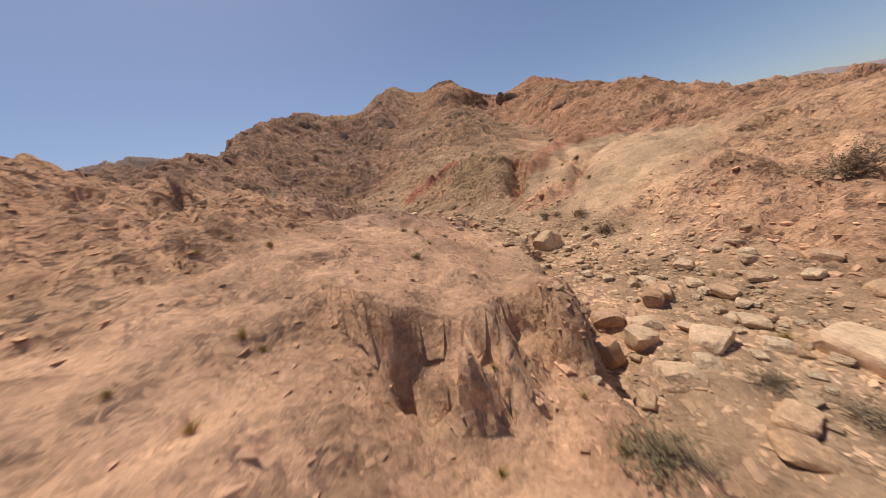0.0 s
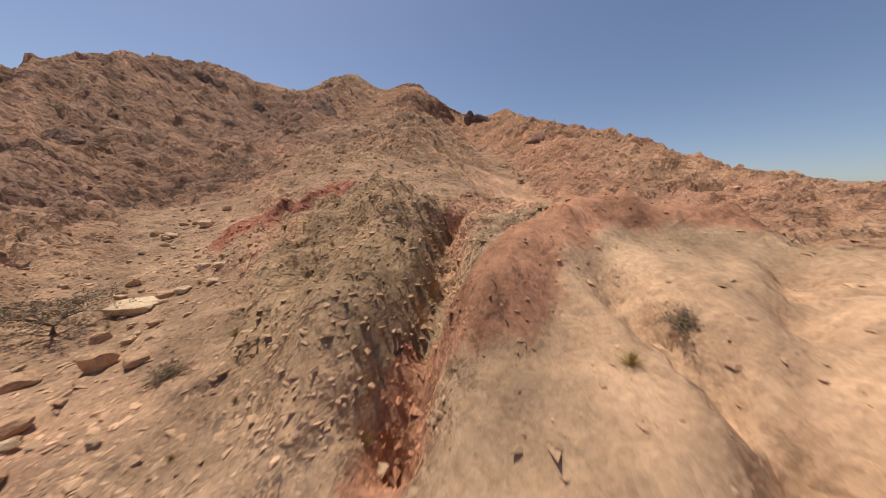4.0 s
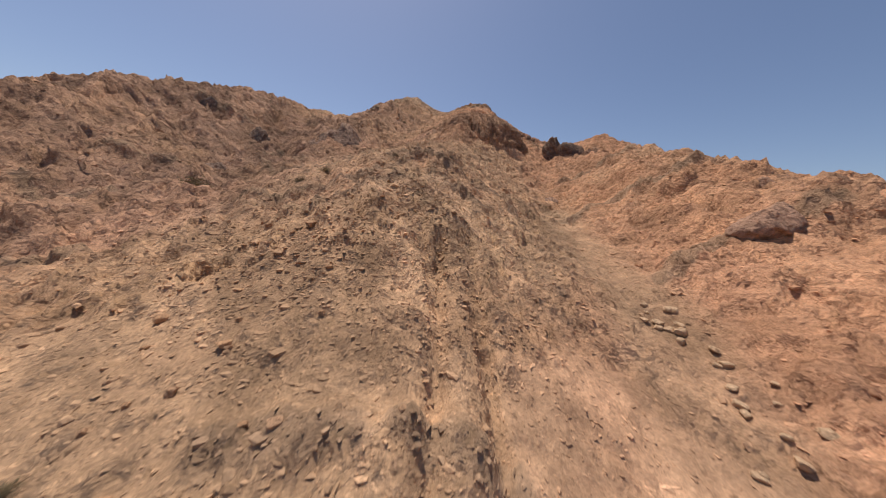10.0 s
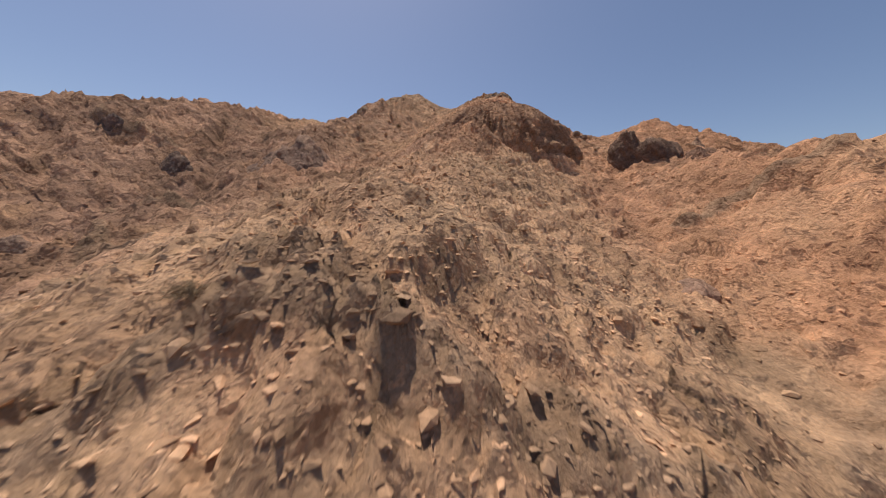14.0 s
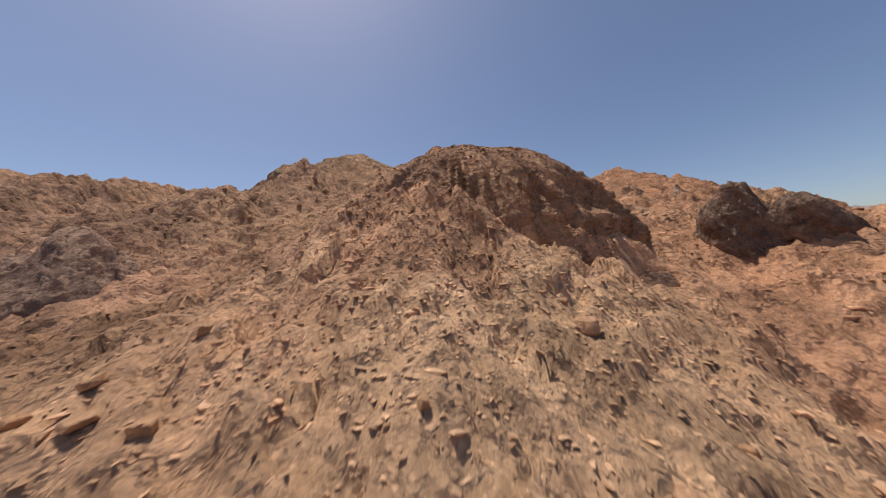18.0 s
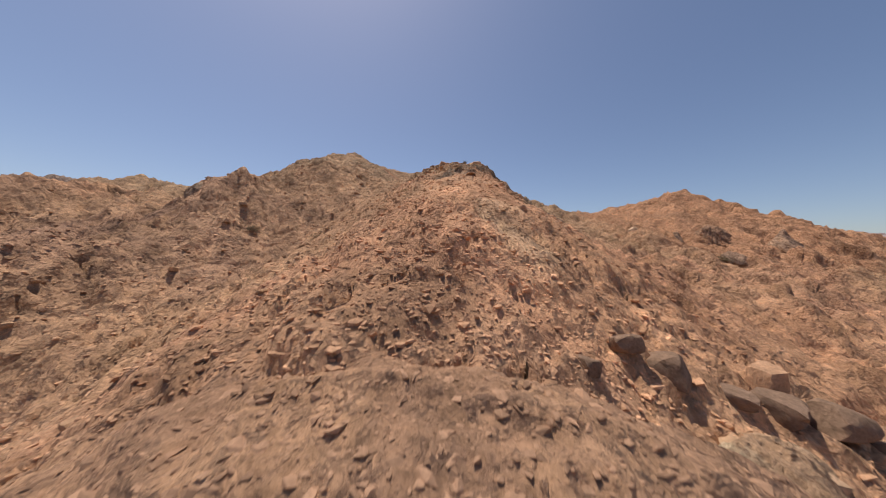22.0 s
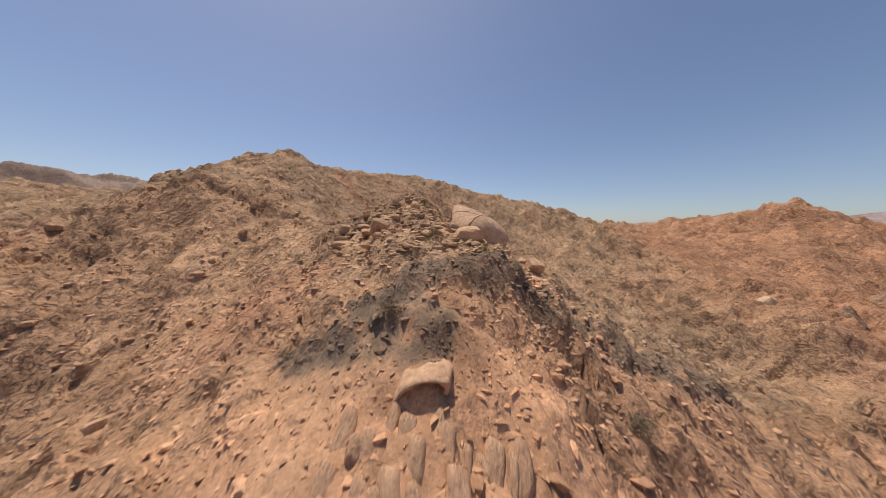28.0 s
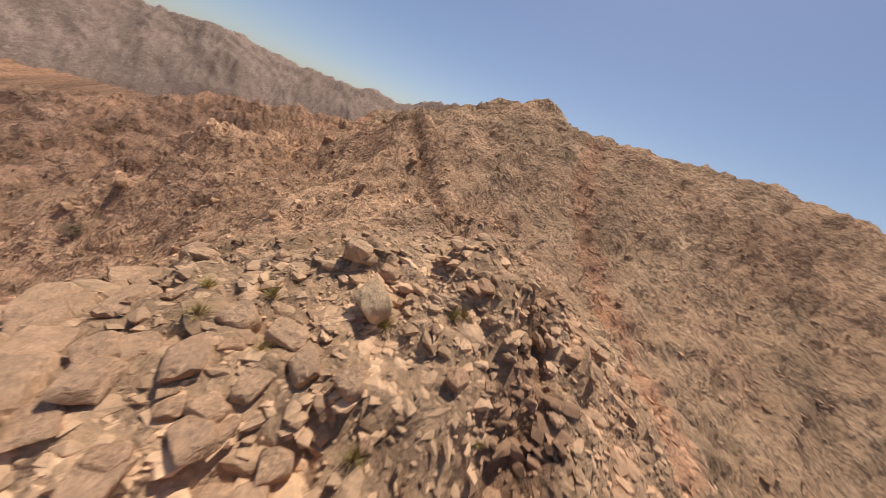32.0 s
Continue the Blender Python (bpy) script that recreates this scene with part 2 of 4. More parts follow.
def far_height(x, y):
    """Plain and far ranges round the hills."""
    r = np.hypot(x - 10, y - 90)
    z = 4 + 10 * fractal(x, y, 420, 4, 11) + 22 * step(r, 150, 700)
    return z


def land_height(x, y, fine=True):
    r = np.maximum(np.abs(x - 12) / 92, np.maximum((y - 90) / 112, (90 - y) / 112))
    near = 1 - step(r, 0.98, 1.45)
    z0 = lie_height(x, y)
    z = near * z0 + (1 - near) * far_height(x, y)
    return z + relief(x, y, z0) if fine else z


def scree(x, y):
    """How far loose stones and sand smooth the rock: 0 to 1."""
    bed = off_line(x, y, ((7, -8), (6, 6), (6.5, 15), (5, 20), (0, 24), (-3, 31), (-5, 38), (-9, 46)))[0]
    slope = patch(x, y, 9.5, 49, 12, 11.5) * 0.88
    gully = off_line(x, y, ((21, 48), (24, 56), (26, 64), (25, 72), (26, 80)))[0]
    return np.maximum.reduce([1 - step(bed, 2.0, 5.5), slope, 0.8 * (1 - step(gully, 1.0, 3.5))])


def only_near(reach):
    """Works a shape along a line out for the places near that line alone; elsewhere it is nought."""
    def wrap(shape):
        def inner(x, y, pts, high, wide):
            p, r = np.array(pts, float), reach * wide + 1.0
            m = (x > p[:, 0].min() - r) & (x < p[:, 0].max() + r) & (y > p[:, 1].min() - r) & (y < p[:, 1].max() + r)
            out = np.zeros(np.shape(x))
            if m.any():
                out[m] = shape(x[m], y[m], pts, high, wide)
            return out
        return inner
    return wrap


@only_near(3.5)
def rib(x, y, pts, high, wide):
    """A wall of harder rock along a line (a cleft where high is negative)."""
    d = off_line(x, y, pts)[0] + 0.35 * wide * fractal(x, y, 1.6, 3, 71)
    return high * np.exp(-np.clip(d / wide, 0, 9) ** 2)


@only_near(3.5)
def ragged_rib(x, y, pts, high, wide):
    """A broken wall of darker rock along a line."""
    d = off_line(x, y, pts)[0] + 0.35 * wide * fractal(x, y, 1.6, 3, 71)
    broken = 0.8 + 0.7 * crags(x, y, 1.2, 3, 97) + 0.5 * facets(x, y, 0.5, 98, 0.9, 0.9) / 0.5
    return high * np.exp(-np.clip(d / wide, 0, 9) ** 2) * broken


@only_near(4.0)
def scarp(x, y, pts, high, wide):
    """A bank that drops to the right of a line, its face fluted by rain."""
    d, side = off_line(x, y, pts)
    d = d * side + 0.5 * fractal(x, y, 1.7, 4, 73) + 0.16 * np.abs(value_noise(x / 0.33, y / 0.33, 74))
    return -high * np.tanh(d / 0.2) * np.exp(-(d / wide) ** 2)


@only_near(2.2)
def along(x, y, pts, high, wide):
    """1 on a ragged band along a line, 0 off it."""
    d = off_line(x, y, pts)[0] + 0.65 * wide * fractal(x, y, 1.5, 4, 93, 0.65)
    return high * (1 - step(d, 0.75 * wide, 1.02 * wide))


def ledges(x, y, z, gap, sharp, seed):
    """Beds of rock that stand out as steps: how far they lift the slope."""
    q = (z + 0.22 * x - 0.05 * y + 1.1 * gap * fractal(x, y, 6 * gap, 4, seed, 0.6)) / gap
    f = q - np.floor(q)
    return gap * (step(f, 0, sharp) - f)


RED_RIB = ((-2.5, 38), (1.5, 38.3), (4.3, 42))
MAROON_RIB = ((9.2, 24), (11.5, 25.8), (14.3, 27), (17.5, 25.6))
CLEFT = ((7.4, 23), (8.8, 26.3), (9.6, 29.5), (10.8, 33))
DYKE = ((-8, 153.5), (-2, 153), (4, 152.2), (10, 152), (14, 150.6), (17.2, 148.6), (20, 145.6), (22, 142))
RED_DYKE = ((-1, 170), (3.5, 165.3), (11, 160.5), (18, 155.3), (23, 150))
DARK_BEDS = (((10.8, 54.1), (12.6, 54.4), (13.6, 54.7)), ((14.6, 55.0), (16.2, 55.0), (17.4, 54.6)), ((5.2, 65.2), (6.9, 66), (8.6, 66.6), (10.5, 67.8), (11.8, 68.6)), ((14.2, 69.6), (15.7, 69.7), (17, 68.8)),
             ((-2, 70), (1.8, 68.6), (5, 69.6), (8, 70.9), (11.5, 74), (15.9, 74.1), (19.3, 74.5), (20.5, 72)), ((8, 76.4), (10.4, 75.8), (12.6, 75)), ((11.0, 73.6), (13.4, 74.1)),
             ((-1, 77), (2.1, 77.2), (5, 77.4)), ((-16, 64), (-12, 62), (-6, 63)), ((-22, 37), (-18, 35.8), (-11, 30), (-4.9, 25.3), (-2, 23)), ((-20, 31), (-12, 26), (-6, 22)),
             ((-26, 72), (-22, 70.5), (-17, 72)), ((-45, 72), (-40, 75), (-34, 74)), ((-36, 66), (-31, 68), (-25, 67)), ((-30, 80), (-24, 82), (-18, 84)), ((-22, 92), (-16, 93), (-10, 91)),
             ((-40, 103), (-36, 104), (-31, 106)), ((25, 77), (29.6, 79.9), (34.3, 78.7), (41, 81.5)), ((28, 66), (32, 67), (37, 66)), ((-6, 84), (-9, 83), (-13, 86)), ((30, 92), (35, 94), (40, 93)))
DARK_DYKES = (((15.2, 135.3), (16.4, 136.0), (18.4, 137.4), (20.4, 138.2), (23.0, 139.2), (25.8, 140.3), (29.0, 141.5), (32.7, 142.9)),
              ((16.6, 135.3), (17.6, 135.4), (18.5, 135.3)))


TONGUE = ((-5, -6), (-3, 2), (-2, 8), (-0.5, 12.5))


def tongue(x, y):
    """The smooth pale tongue of rock at the start."""
    return 1 - step(off_line(x, y, TONGUE)[0] + 0.5 * fractal(x, y, 2, 3, 95), 3.4, 5.4)


def strata(x, y, z0, size, seed):
    """Steep beds that cross the slope: how far the harder ones stand out."""
    q = 0.87 * x + 0.5 * y + 0.35 * z0 + 1.2 * fractal(x, y, 7, 3, seed)
    p = -0.5 * x + 0.87 * y
    return 0.6 * value_noise(q / size, p / (9 * size), seed + 4) + 0.4 * value_noise(q / (0.45 * size), p / (4 * size), seed + 5)


def relief(x, y, z0):
    s = scree(x, y)
    wx, wy = x + 1.1 * fractal(x, y, 4, 4, 41, 0.6), y + 1.1 * fractal(x, y, 4, 4, 47, 0.6)
    big = 0.45 * crags(wx, wy, 9, 3, 21) + 0.35 * fractal(x, y, 14, 3, 25)
    mid = 0.34 * crags(wx, wy, 2.8, 4, 31, 0.62) + 0.16 * fractal(wx, wy, 0.75, 3, 35, 0.7)
    side = step(np.abs(x - 12), 14, 30)
    mid = mid * (1 + 1.2 * side) + 1.1 * side * crags(wx, wy, 6.5, 4, 29, 0.62) + 0.9 * side * strata(x, y, 0.3 * y - 0.3 * x, 3.5, 58) + side * facets(wx, wy, 3.2, 79, 0.7, 0.2, 1.7, -40)
    beds = step(fractal(x, y, 8, 3, 51), -0.3, 0.3)
    z = big + mid + 0.32 * strata(x, y, z0, 1.3, 55) * (1.2 - 0.6 * beds) + beds * (0.30 * ledges(x, y, z0, 1.5, 0.2, 53) + 0.35 * ledges(x, y, z0, 0.5, 0.3, 57))
    rubble = facets(wx, wy, 1.5, 81, 0.7, 0.2, 1.5, -60) + (1 - 0.75 * side) * facets(wx, wy, 0.62, 83, 0.9, 0.24, 1.4, -50)
    z = z + rubble * (0.75 + 0.45 * fractal(x, y, 6, 3, 89))
    z = z * (1 - 0.62 * tongue(x, y))
    z = z * (1 - 0.6 * np.maximum(patch(x, y, 21, 51, 4.6, 9), patch(x, y, 13.2, 20, 5.5, 7)))
    z = (1 - 0.85 * s) * z + s * (0.12 * fractal(x, y, 1.5, 3, 39) + (0.4 - 0.28 * step(y, 36, 42)) * stones(x, y, 0.7, 0.6, 87)[0])
    z = z * (1 - 0.5 * patch(x, y, 18.8, 130.5, 5.5, 6.2))
    z -= 0.42 * patch(x, y, 13.4, 102.9, 2.0, 1.6)
    z += rib(x, y, RED_RIB, 1.0, 1.1) + rib(x, y, MAROON_RIB, 0.9, 0.9) - rib(x, y, CLEFT, 1.7, 0.7)
    z += rib(x, y, ((6, 25), (6.6, 28), (7.4, 33), (5.5, 40)), 1.1, 1.2) + ragged_rib(x, y, ((10.0, 18.7), (11.7, 20.6), (12.1, 23.6)), -0.8, 0.5) + ragged_rib(x, y, ((11.8, 20.4), (14.5, 22.2), (18, 24), (21.5, 25.6)), -0.45, 0.4) + ragged_rib(x, y, ((7.0, 19.8), (8.2, 19.0), (9.3, 18.5)), 0.6, 0.5)
    z += scarp(x, y, ((2.3, -3), (2.7, 3), (3.2, 8), (4.4, 13.5), (4.0, 17.5), (1.5, 19)), 0.45, 1.5)
    z += scarp(x, y, ((-1.8, 4.9), (-1.1, 4.2), (0, 3.8), (0.8, 3.9), (1.0, 4.7), (1.7, 5.0), (2.4, 4.7), (2.9, 5.6)), 0.8, 1.5)
    for cx, cy, rx, ry, deep in ((-0.75, 4.45, 0.8, 0.55, 1.0), (0.45, 4.2, 0.32, 0.5, 0.8), (1.45, 5.35, 0.65, 0.6, 1.1)):
        z -= deep * (1 - step(np.hypot((x - cx) / rx, (y - cy) / ry) + 0.25 * fractal(x, y, 0.8, 3, 77), 0.75, 1.1))
    for pts in DARK_BEDS:
        z += ragged_rib(x, y, pts, 0.42, 0.6)
    for pts in DARK_DYKES:
        z += ragged_rib(x, y, pts, 0.4, 0.75)
    z += 1.5 * np.exp(-(np.hypot((x - 13.4) / 2.8, (y - 102.7) / 2.0)) ** 2)
    z += rib(x, y, ((8.5, 102.8), (11.5, 103.1), (14.6, 102.7), (16.6, 102.0)), 0.8, 0.9)
    z -= rib(x, y, ((8, 104.7), (12, 104.8), (15, 104.4), (18, 103.6), (22, 103.4), (26, 104)), 2.0, 0.75)
    z += 0.95 * patch(x, y, -5, 19.8, 7.2, 6.6) * ledges(x, y, 1.2 * z0 + 0.12 * y, 0.6, 0.2, 59)
    z += rib(x, y, DYKE, -0.65, 0.5) + rib(x, y, RED_DYKE, -0.4, 0.8)
    z -= 0.5 * (rib(x, y, ((15.6, 50), (15.3, 57), (14.6, 63)), 1, 0.35) + rib(x, y, ((17.6, 50), (17, 57), (16.4, 62)), 1, 0.3))
    return z


# ---- ground sheet ----
def spaced(lo, hi, first, last, fine, grow, end_lo, end_hi):
    """Places along an axis: fine steps in the middle, growing outwards to the horizon."""
    mid = list(np.arange(lo, hi, fine))
    up, s = [], fine
    while not up or up[-1] < end_hi:
        s = min(s * grow, 0.6) if (up[-1] if up else hi) < last else s * 1.35
        up.append((up[-1] if up else hi) + s)
    down, s = [], fine
    while not down or down[-1] > end_lo:
        s = min(s * grow, 0.6) if (down[-1] if down else lo) > first else s * 1.35
        down.append((down[-1] if down else lo) - s)
    return np.array(down[::-1] + mid + up)


gx = spaced(-3, 27, -75, 102, 0.17, 1.018, -4800, 4800)
gy = spaced(0, 158, -22, 215, 0.21, 1.03, -4800, 4800)
X, Y = np.meshgrid(gx, gy)
Z = land_height(X, Y)


def roughness(x, y):
    """How broken the surface is: 1 on bare broken rock, less on rain-washed rock, sand and gravel."""
    plain = np.maximum.reduce([0.35 * tongue(x, y), 0.2 * scree(x, y), 0.55 * patch(x, y, 13.2, 20, 6, 8), 0.55 * patch(x, y, 21, 51, 4.6, 9), 0.5 * patch(x, y, 18.8, 130.5, 5.5, 6.2)])
    return 1 - plain


def geology(x, y):
    """Base colours of the rock, from its beds and dykes; some shade is put into the spur's west side."""
    n1, n2, n3 = fractal(x, y, 11, 4, 61), fractal(x, y, 2.2, 4, 67, 0.6), fractal(x, y, 5, 4, 63)
    tan, pink, cream = np.array((0.46, 0.30, 0.196)), np.array((0.455, 0.266, 0.178)), np.array((0.37, 0.266, 0.176))
    red, dark, brown, grey = np.array((0.41, 0.185, 0.125)), np.array((0.12, 0.095, 0.075)), np.array((0.26, 0.165, 0.11)), np.array((0.43, 0.303, 0.204))
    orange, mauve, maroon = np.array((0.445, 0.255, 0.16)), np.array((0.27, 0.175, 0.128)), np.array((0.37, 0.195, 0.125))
    blush = np.array((0.405, 0.262, 0.178))

    def mix(a, b, w):
        return a + (b - a) * np.clip(w, 0, 1)[..., None]

    def near(pts, wide):
        return along(x, y, pts, 1.0, wide)

    broken_1, broken_2 = step(fractal(x, y, 1.1, 4, 99, 0.7), -0.75, -0.4), step(fractal(x, y, 0.9, 4, 99, 0.7), -0.5, -0.2)
    c = mix(np.broadcast_to(tan, x.shape + (3,)), pink, 0.45 + 1.1 * n1)
    c = mix(c, mauve, step(-x, 4, 16) * step(y, 20, 30) * (1 - step(y, 125, 150)) * (0.85 + 0.7 * n3))
    c = mix(c, orange, step(x, 24, 31) * step(y, 40, 52) * (1 - step(y, 118, 140)) * (0.6 + 0.9 * n3))
    c = mix(c, brown, step(np.abs(x - 14), 16, 26) * step(fractal(x, y, 4.5, 5, 65, 0.62), 0.05, 0.4) * step(y, 20, 34) * np.where(x > 14, 0.32, 0.6))
    c = mix(c, orange, patch(x, y, 70, 172, 34, 24) * (0.75 + 0.6 * n3))
    c = mix(c, tan * (0.98, 1.04, 1.07), step(y, 58, 66) * (1 - step(y, 99, 106)) * (1 - step(np.abs(x - 10), 10, 18)) * (0.75 + 0.5 * n3))
    c = mix(c, orange * 0.5 + pink * 0.5, (1 - step(np.hypot((x - 19) / 9, (y - 125) / 13), 0.7, 1.15)) * (0.55 + 0.9 * n3))
    c = mix(c, grey * 0.92, step(y - 0.25 * np.abs(x - 18), 138, 140.5) * (1 - step(x, 40, 55)) * (0.85 + 0.5 * n3))
    c = mix(c, tan, patch(x, y, -2, 135, 13, 22) * 0.8)
    c = mix(c, cream, patch(x, y, 13.2, 21.5, 6.5, 9) * (0.9 + 0.5 * n3))
    c = mix(c, cream * np.array((0.9, 0.9, 0.86)), patch(x, y, 6.4, 32, 4.2, 9.5, -8) * 0.9)
    c = mix(c, blush, tongue(x, y) * (0.9 + 0.5 * n3))
    c = mix(c, grey * 0.82, scree(x, y) * (0.85 + 0.5 * n3))
    c = mix(c, mauve * 1.4, patch(x, y, -5, 19.8, 7.4, 6.8) * (0.95 + 0.5 * n3))
    c = mix(c, tan * 0.5 + cream * 0.5, step(y, 42, 50) * (1 - step(y, 60, 70)) * (1 - step(np.abs(x - 7), 10, 16)) * 0.7)
    # reddish rock left of the hump, darkened to carry its shade in the colour
    c = mix(c, mauve * 1.45, patch(x, y, 6.5, 105.5, 5, 4.5) * 0.7)
    c = mix(c, pink * 0.5 + tan * 0.4, patch(x, y, 13.6, 101.4, 4.2, 3.8) * 0.8)
    c = mix(c, np.array((0.455, 0.30, 0.202)), patch(x, y, 21, 51, 4.6, 9) * 0.65)
    c = mix(c, np.array((0.49, 0.295, 0.185)), patch(x, y, 18.8, 130.5, 5.5, 6.2) * (0.6 + 0.7 * n3))
    c = mix(c, np.array((0.50, 0.305, 0.195)), patch(x, y, 23, 121, 6, 8) * 0.7)
    c = mix(c, np.array((0.52, 0.37, 0.255)), patch(x, y, 20.3, 122, 2.2, 6) * (0.65 + 0.6 * n3))
    # shade of the spur's west side, put into the colour as darker mauve
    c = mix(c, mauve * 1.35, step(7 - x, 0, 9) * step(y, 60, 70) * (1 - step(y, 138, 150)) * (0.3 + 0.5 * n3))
    c = mix(c, brown * 1.05, patch(x, y, 0.5, 101, 6, 9) * (0.55 + 0.6 * n3))
    c = mix(c, grey * 0.95, patch(x, y, 17, 143.5, 4.6, 6.5) * 0.85)
    band = strata(x, y, 0.3 * y, 1.3, 55)
    band = band + 1.6 * step(-x, 2, 10) * step(y, 18, 30) * strata(x, y, 0.3 * y - 0.3 * x, 3.5, 58)
    for pts in DARK_BEDS:
        c = mix(c, np.array((0.27, 0.193, 0.138)), near(pts, 0.6) * broken_1 * 0.72)
    for pts in DARK_DYKES:
        c = mix(c, dark * 1.6, near(pts, 1.0) * broken_2 * 0.8)
    c = mix(c, red, near(RED_RIB, 1.5) * 0.95)
    c = mix(c, pink, near(((7.0, 19.6), (8.2, 18.8), (9.3, 18.3)), 0.8) * 0.7)
    c = mix(c, maroon, np.maximum(near(MAROON_RIB, 1.15), near(((6.6, 21.6), (7.2, 22.6), (8, 24.3)), 0.6)) * 0.9)
    c = mix(c, brown * 0.95, near(DYKE, 0.62) * 0.85)
    c = mix(c, maroon * 1.2, near(RED_DYKE, 1.1) * 0.5)
    c = mix(c, brown * 1.4, patch(x, y, 15.5, 110, 11, 4.5) * 0.65)
    c = c * (1 + 0.38 * n2 + 0.2 * band)[..., None] * np.array((1.20, 1.09, 0.97))
    return np.clip(c, 0.02, 0.75)


me = bpy.data.meshes.new("ground")
nx, ny = len(gx), len(gy)
me.vertices.add(nx * ny)
me.vertices.foreach_set("co", np.stack([X, Y, Z], -1).astype(np.float32).ravel())
idx = np.arange(nx * ny).reshape(ny, nx)
quads = np.stack([idx[:-1, :-1], idx[:-1, 1:], idx[1:, 1:], idx[1:, :-1]], -1).reshape(-1, 4)
me.loops.add(quads.size)
me.loops.foreach_set("vertex_index", quads.ravel().astype(np.int32))
me.polygons.add(len(quads))
me.polygons.foreach_set("loop_start", np.arange(0, quads.size, 4, dtype=np.int32))
me.polygons.foreach_set("use_smooth", np.ones(len(quads), bool))
me.update(calc_edges=True)
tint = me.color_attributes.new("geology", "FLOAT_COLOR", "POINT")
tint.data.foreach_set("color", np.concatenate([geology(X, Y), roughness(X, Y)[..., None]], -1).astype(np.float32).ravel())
ground = tagged(new("ground", me), "dry stony desert hillside of pink and tan rock", "ground", kind="structure")


def rock_material(name, grain, block, beds):
    """Bare broken rock: grain of the surface, angular blocks at two sizes, and steep beds, as heights in metres."""
    m = bpy.data.materials.new(name)
    m.use_nodes = True
    t, nodes = m.node_tree.links, m.node_tree.nodes
    b = nodes["Principled BSDF"]
    b.inputs["Roughness"].default_value = 0.95
    b.inputs["Specular IOR Level"].default_value = 0.12
    geo, a = nodes.new("ShaderNodeTexCoord"), nodes.new("ShaderNodeVertexColor")
    a.layer_name = "geology"

    def noise(scale, detail, rough, vector):
        n = nodes.new("ShaderNodeTexNoise")
        n.inputs["Scale"].default_value, n.inputs["Detail"].default_value, n.inputs["Roughness"].default_value = scale, detail, rough
        t.new(vector, n.inputs["Vector"])
        return n

    def vec(op, p, q, r=None):
        n = nodes.new("ShaderNodeVectorMath")
        n.operation = op
        for k, v in enumerate((p, q, r)):
            if v is None:
                continue
            if isinstance(v, tuple):
                n.inputs[k].default_value = v
            else:
                t.new(v, n.inputs[k])
        return n

    def sums(p, k, q):
        n = nodes.new("ShaderNodeMath")
        n.operation = "MULTIPLY_ADD"
        t.new(p, n.inputs[0])
        n.inputs[1].default_value = k
        if isinstance(q, float):
            n.inputs[2].default_value = q
        else:
            t.new(q, n.inputs[2])
        return n.outputs[0]

    place = geo.outputs["Object"]
    n1, n2 = noise(1.1, 9, 0.68, place), noise(8, 6, 0.72, place)
    drift = noise(0.7, 2, 0.5, place)
    warped = vec("MULTIPLY_ADD", drift.outputs["Color"], (1.1, 1.1, 1.1), place).outputs[0]
    warped = vec("MULTIPLY_ADD", n2.outputs["Color"], (0.075, 0.075, 0.075), warped).outputs[0]
    turn = nodes.new("ShaderNodeMapping")
    turn.inputs["Rotation"].default_value = (radians(24), radians(38), radians(30))
    turn.inputs["Scale"].default_value = (4.0, 0.9, 1.2)
    t.new(warped, turn.inputs["Vector"])
    n3 = noise(0.9, 5, 0.6, turn.outputs[0])
    high = sums(n1.outputs["Fac"], grain, 0.0)
    high = sums(n2.outputs["Fac"], 0.28 * grain, high)
    high = sums(n3.outputs["Fac"], beds, high)
    tone = sums(n3.outputs["Fac"], 0.2, 0.075)
    for scale, part_of in ((0.75, 0.7), (1.9, 1.15), (5.5, 1.5), (13.0, 1.2)):
        v = nodes.new("ShaderNodeTexVoronoi")
        v.inputs["Scale"].default_value = scale
        t.new(warped, v.inputs["Vector"])
        lean = vec("SUBTRACT", v.outputs["Color"], (0.5, 0.5, 0.5)).outputs[0]
        off = vec("SUBTRACT", warped, v.outputs["Position"]).outputs[0]
        high = sums(vec("DOT_PRODUCT", lean, off).outputs["Value"], block * part_of, high)
        sep = nodes.new("ShaderNodeSeparateColor")
        t.new(v.outputs["Color"], sep.inputs[0])
        high = sums(sep.outputs[0], block * 0.22 / scale, high)
        tone = sums(sep.outputs[1], 0.13 if block > 0.3 else 0.04, tone)
    tone = sums(n1.outputs["Fac"], 0.45, tone)
    tone = sums(n2.outputs["Fac"], 0.6, tone)
    r = nodes.new("ShaderNodeMapRange")
    middle = 0.70 + (0.26 if block > 0.3 else 0.08)
    r.inputs["From Min"].default_value, r.inputs["From Max"].default_value = middle - 0.27, middle + 0.27
    r.inputs["To Min"].default_value, r.inputs["To Max"].default_value = 0.55, 1.45
    t.new(tone, r.inputs["Value"])
    t.new(vec("SCALE", a.outputs["Color"], None).outputs[0], b.inputs["Base Color"])
    t.new(r.outputs["Result"], b.inputs["Base Color"].links[0].from_node.inputs["Scale"])
    bp = nodes.new("ShaderNodeBump")
    broken = nodes.new("ShaderNodeMath")
    broken.operation = "MULTIPLY"
    broken.inputs[1].default_value = 0.85
    t.new(a.outputs["Alpha"], broken.inputs[0])
    t.new(broken.outputs[0], bp.inputs["Strength"])
    bp.inputs["Distance"].default_value = 1.0
    t.new(high, bp.inputs["Height"])
    t.new(bp.outputs["Normal"], b.inputs["Normal"])
    return m


M_GROUND = rock_material("stony_ground", 0.24, 1.12, 0.10)
me.materials.append(M_GROUND)


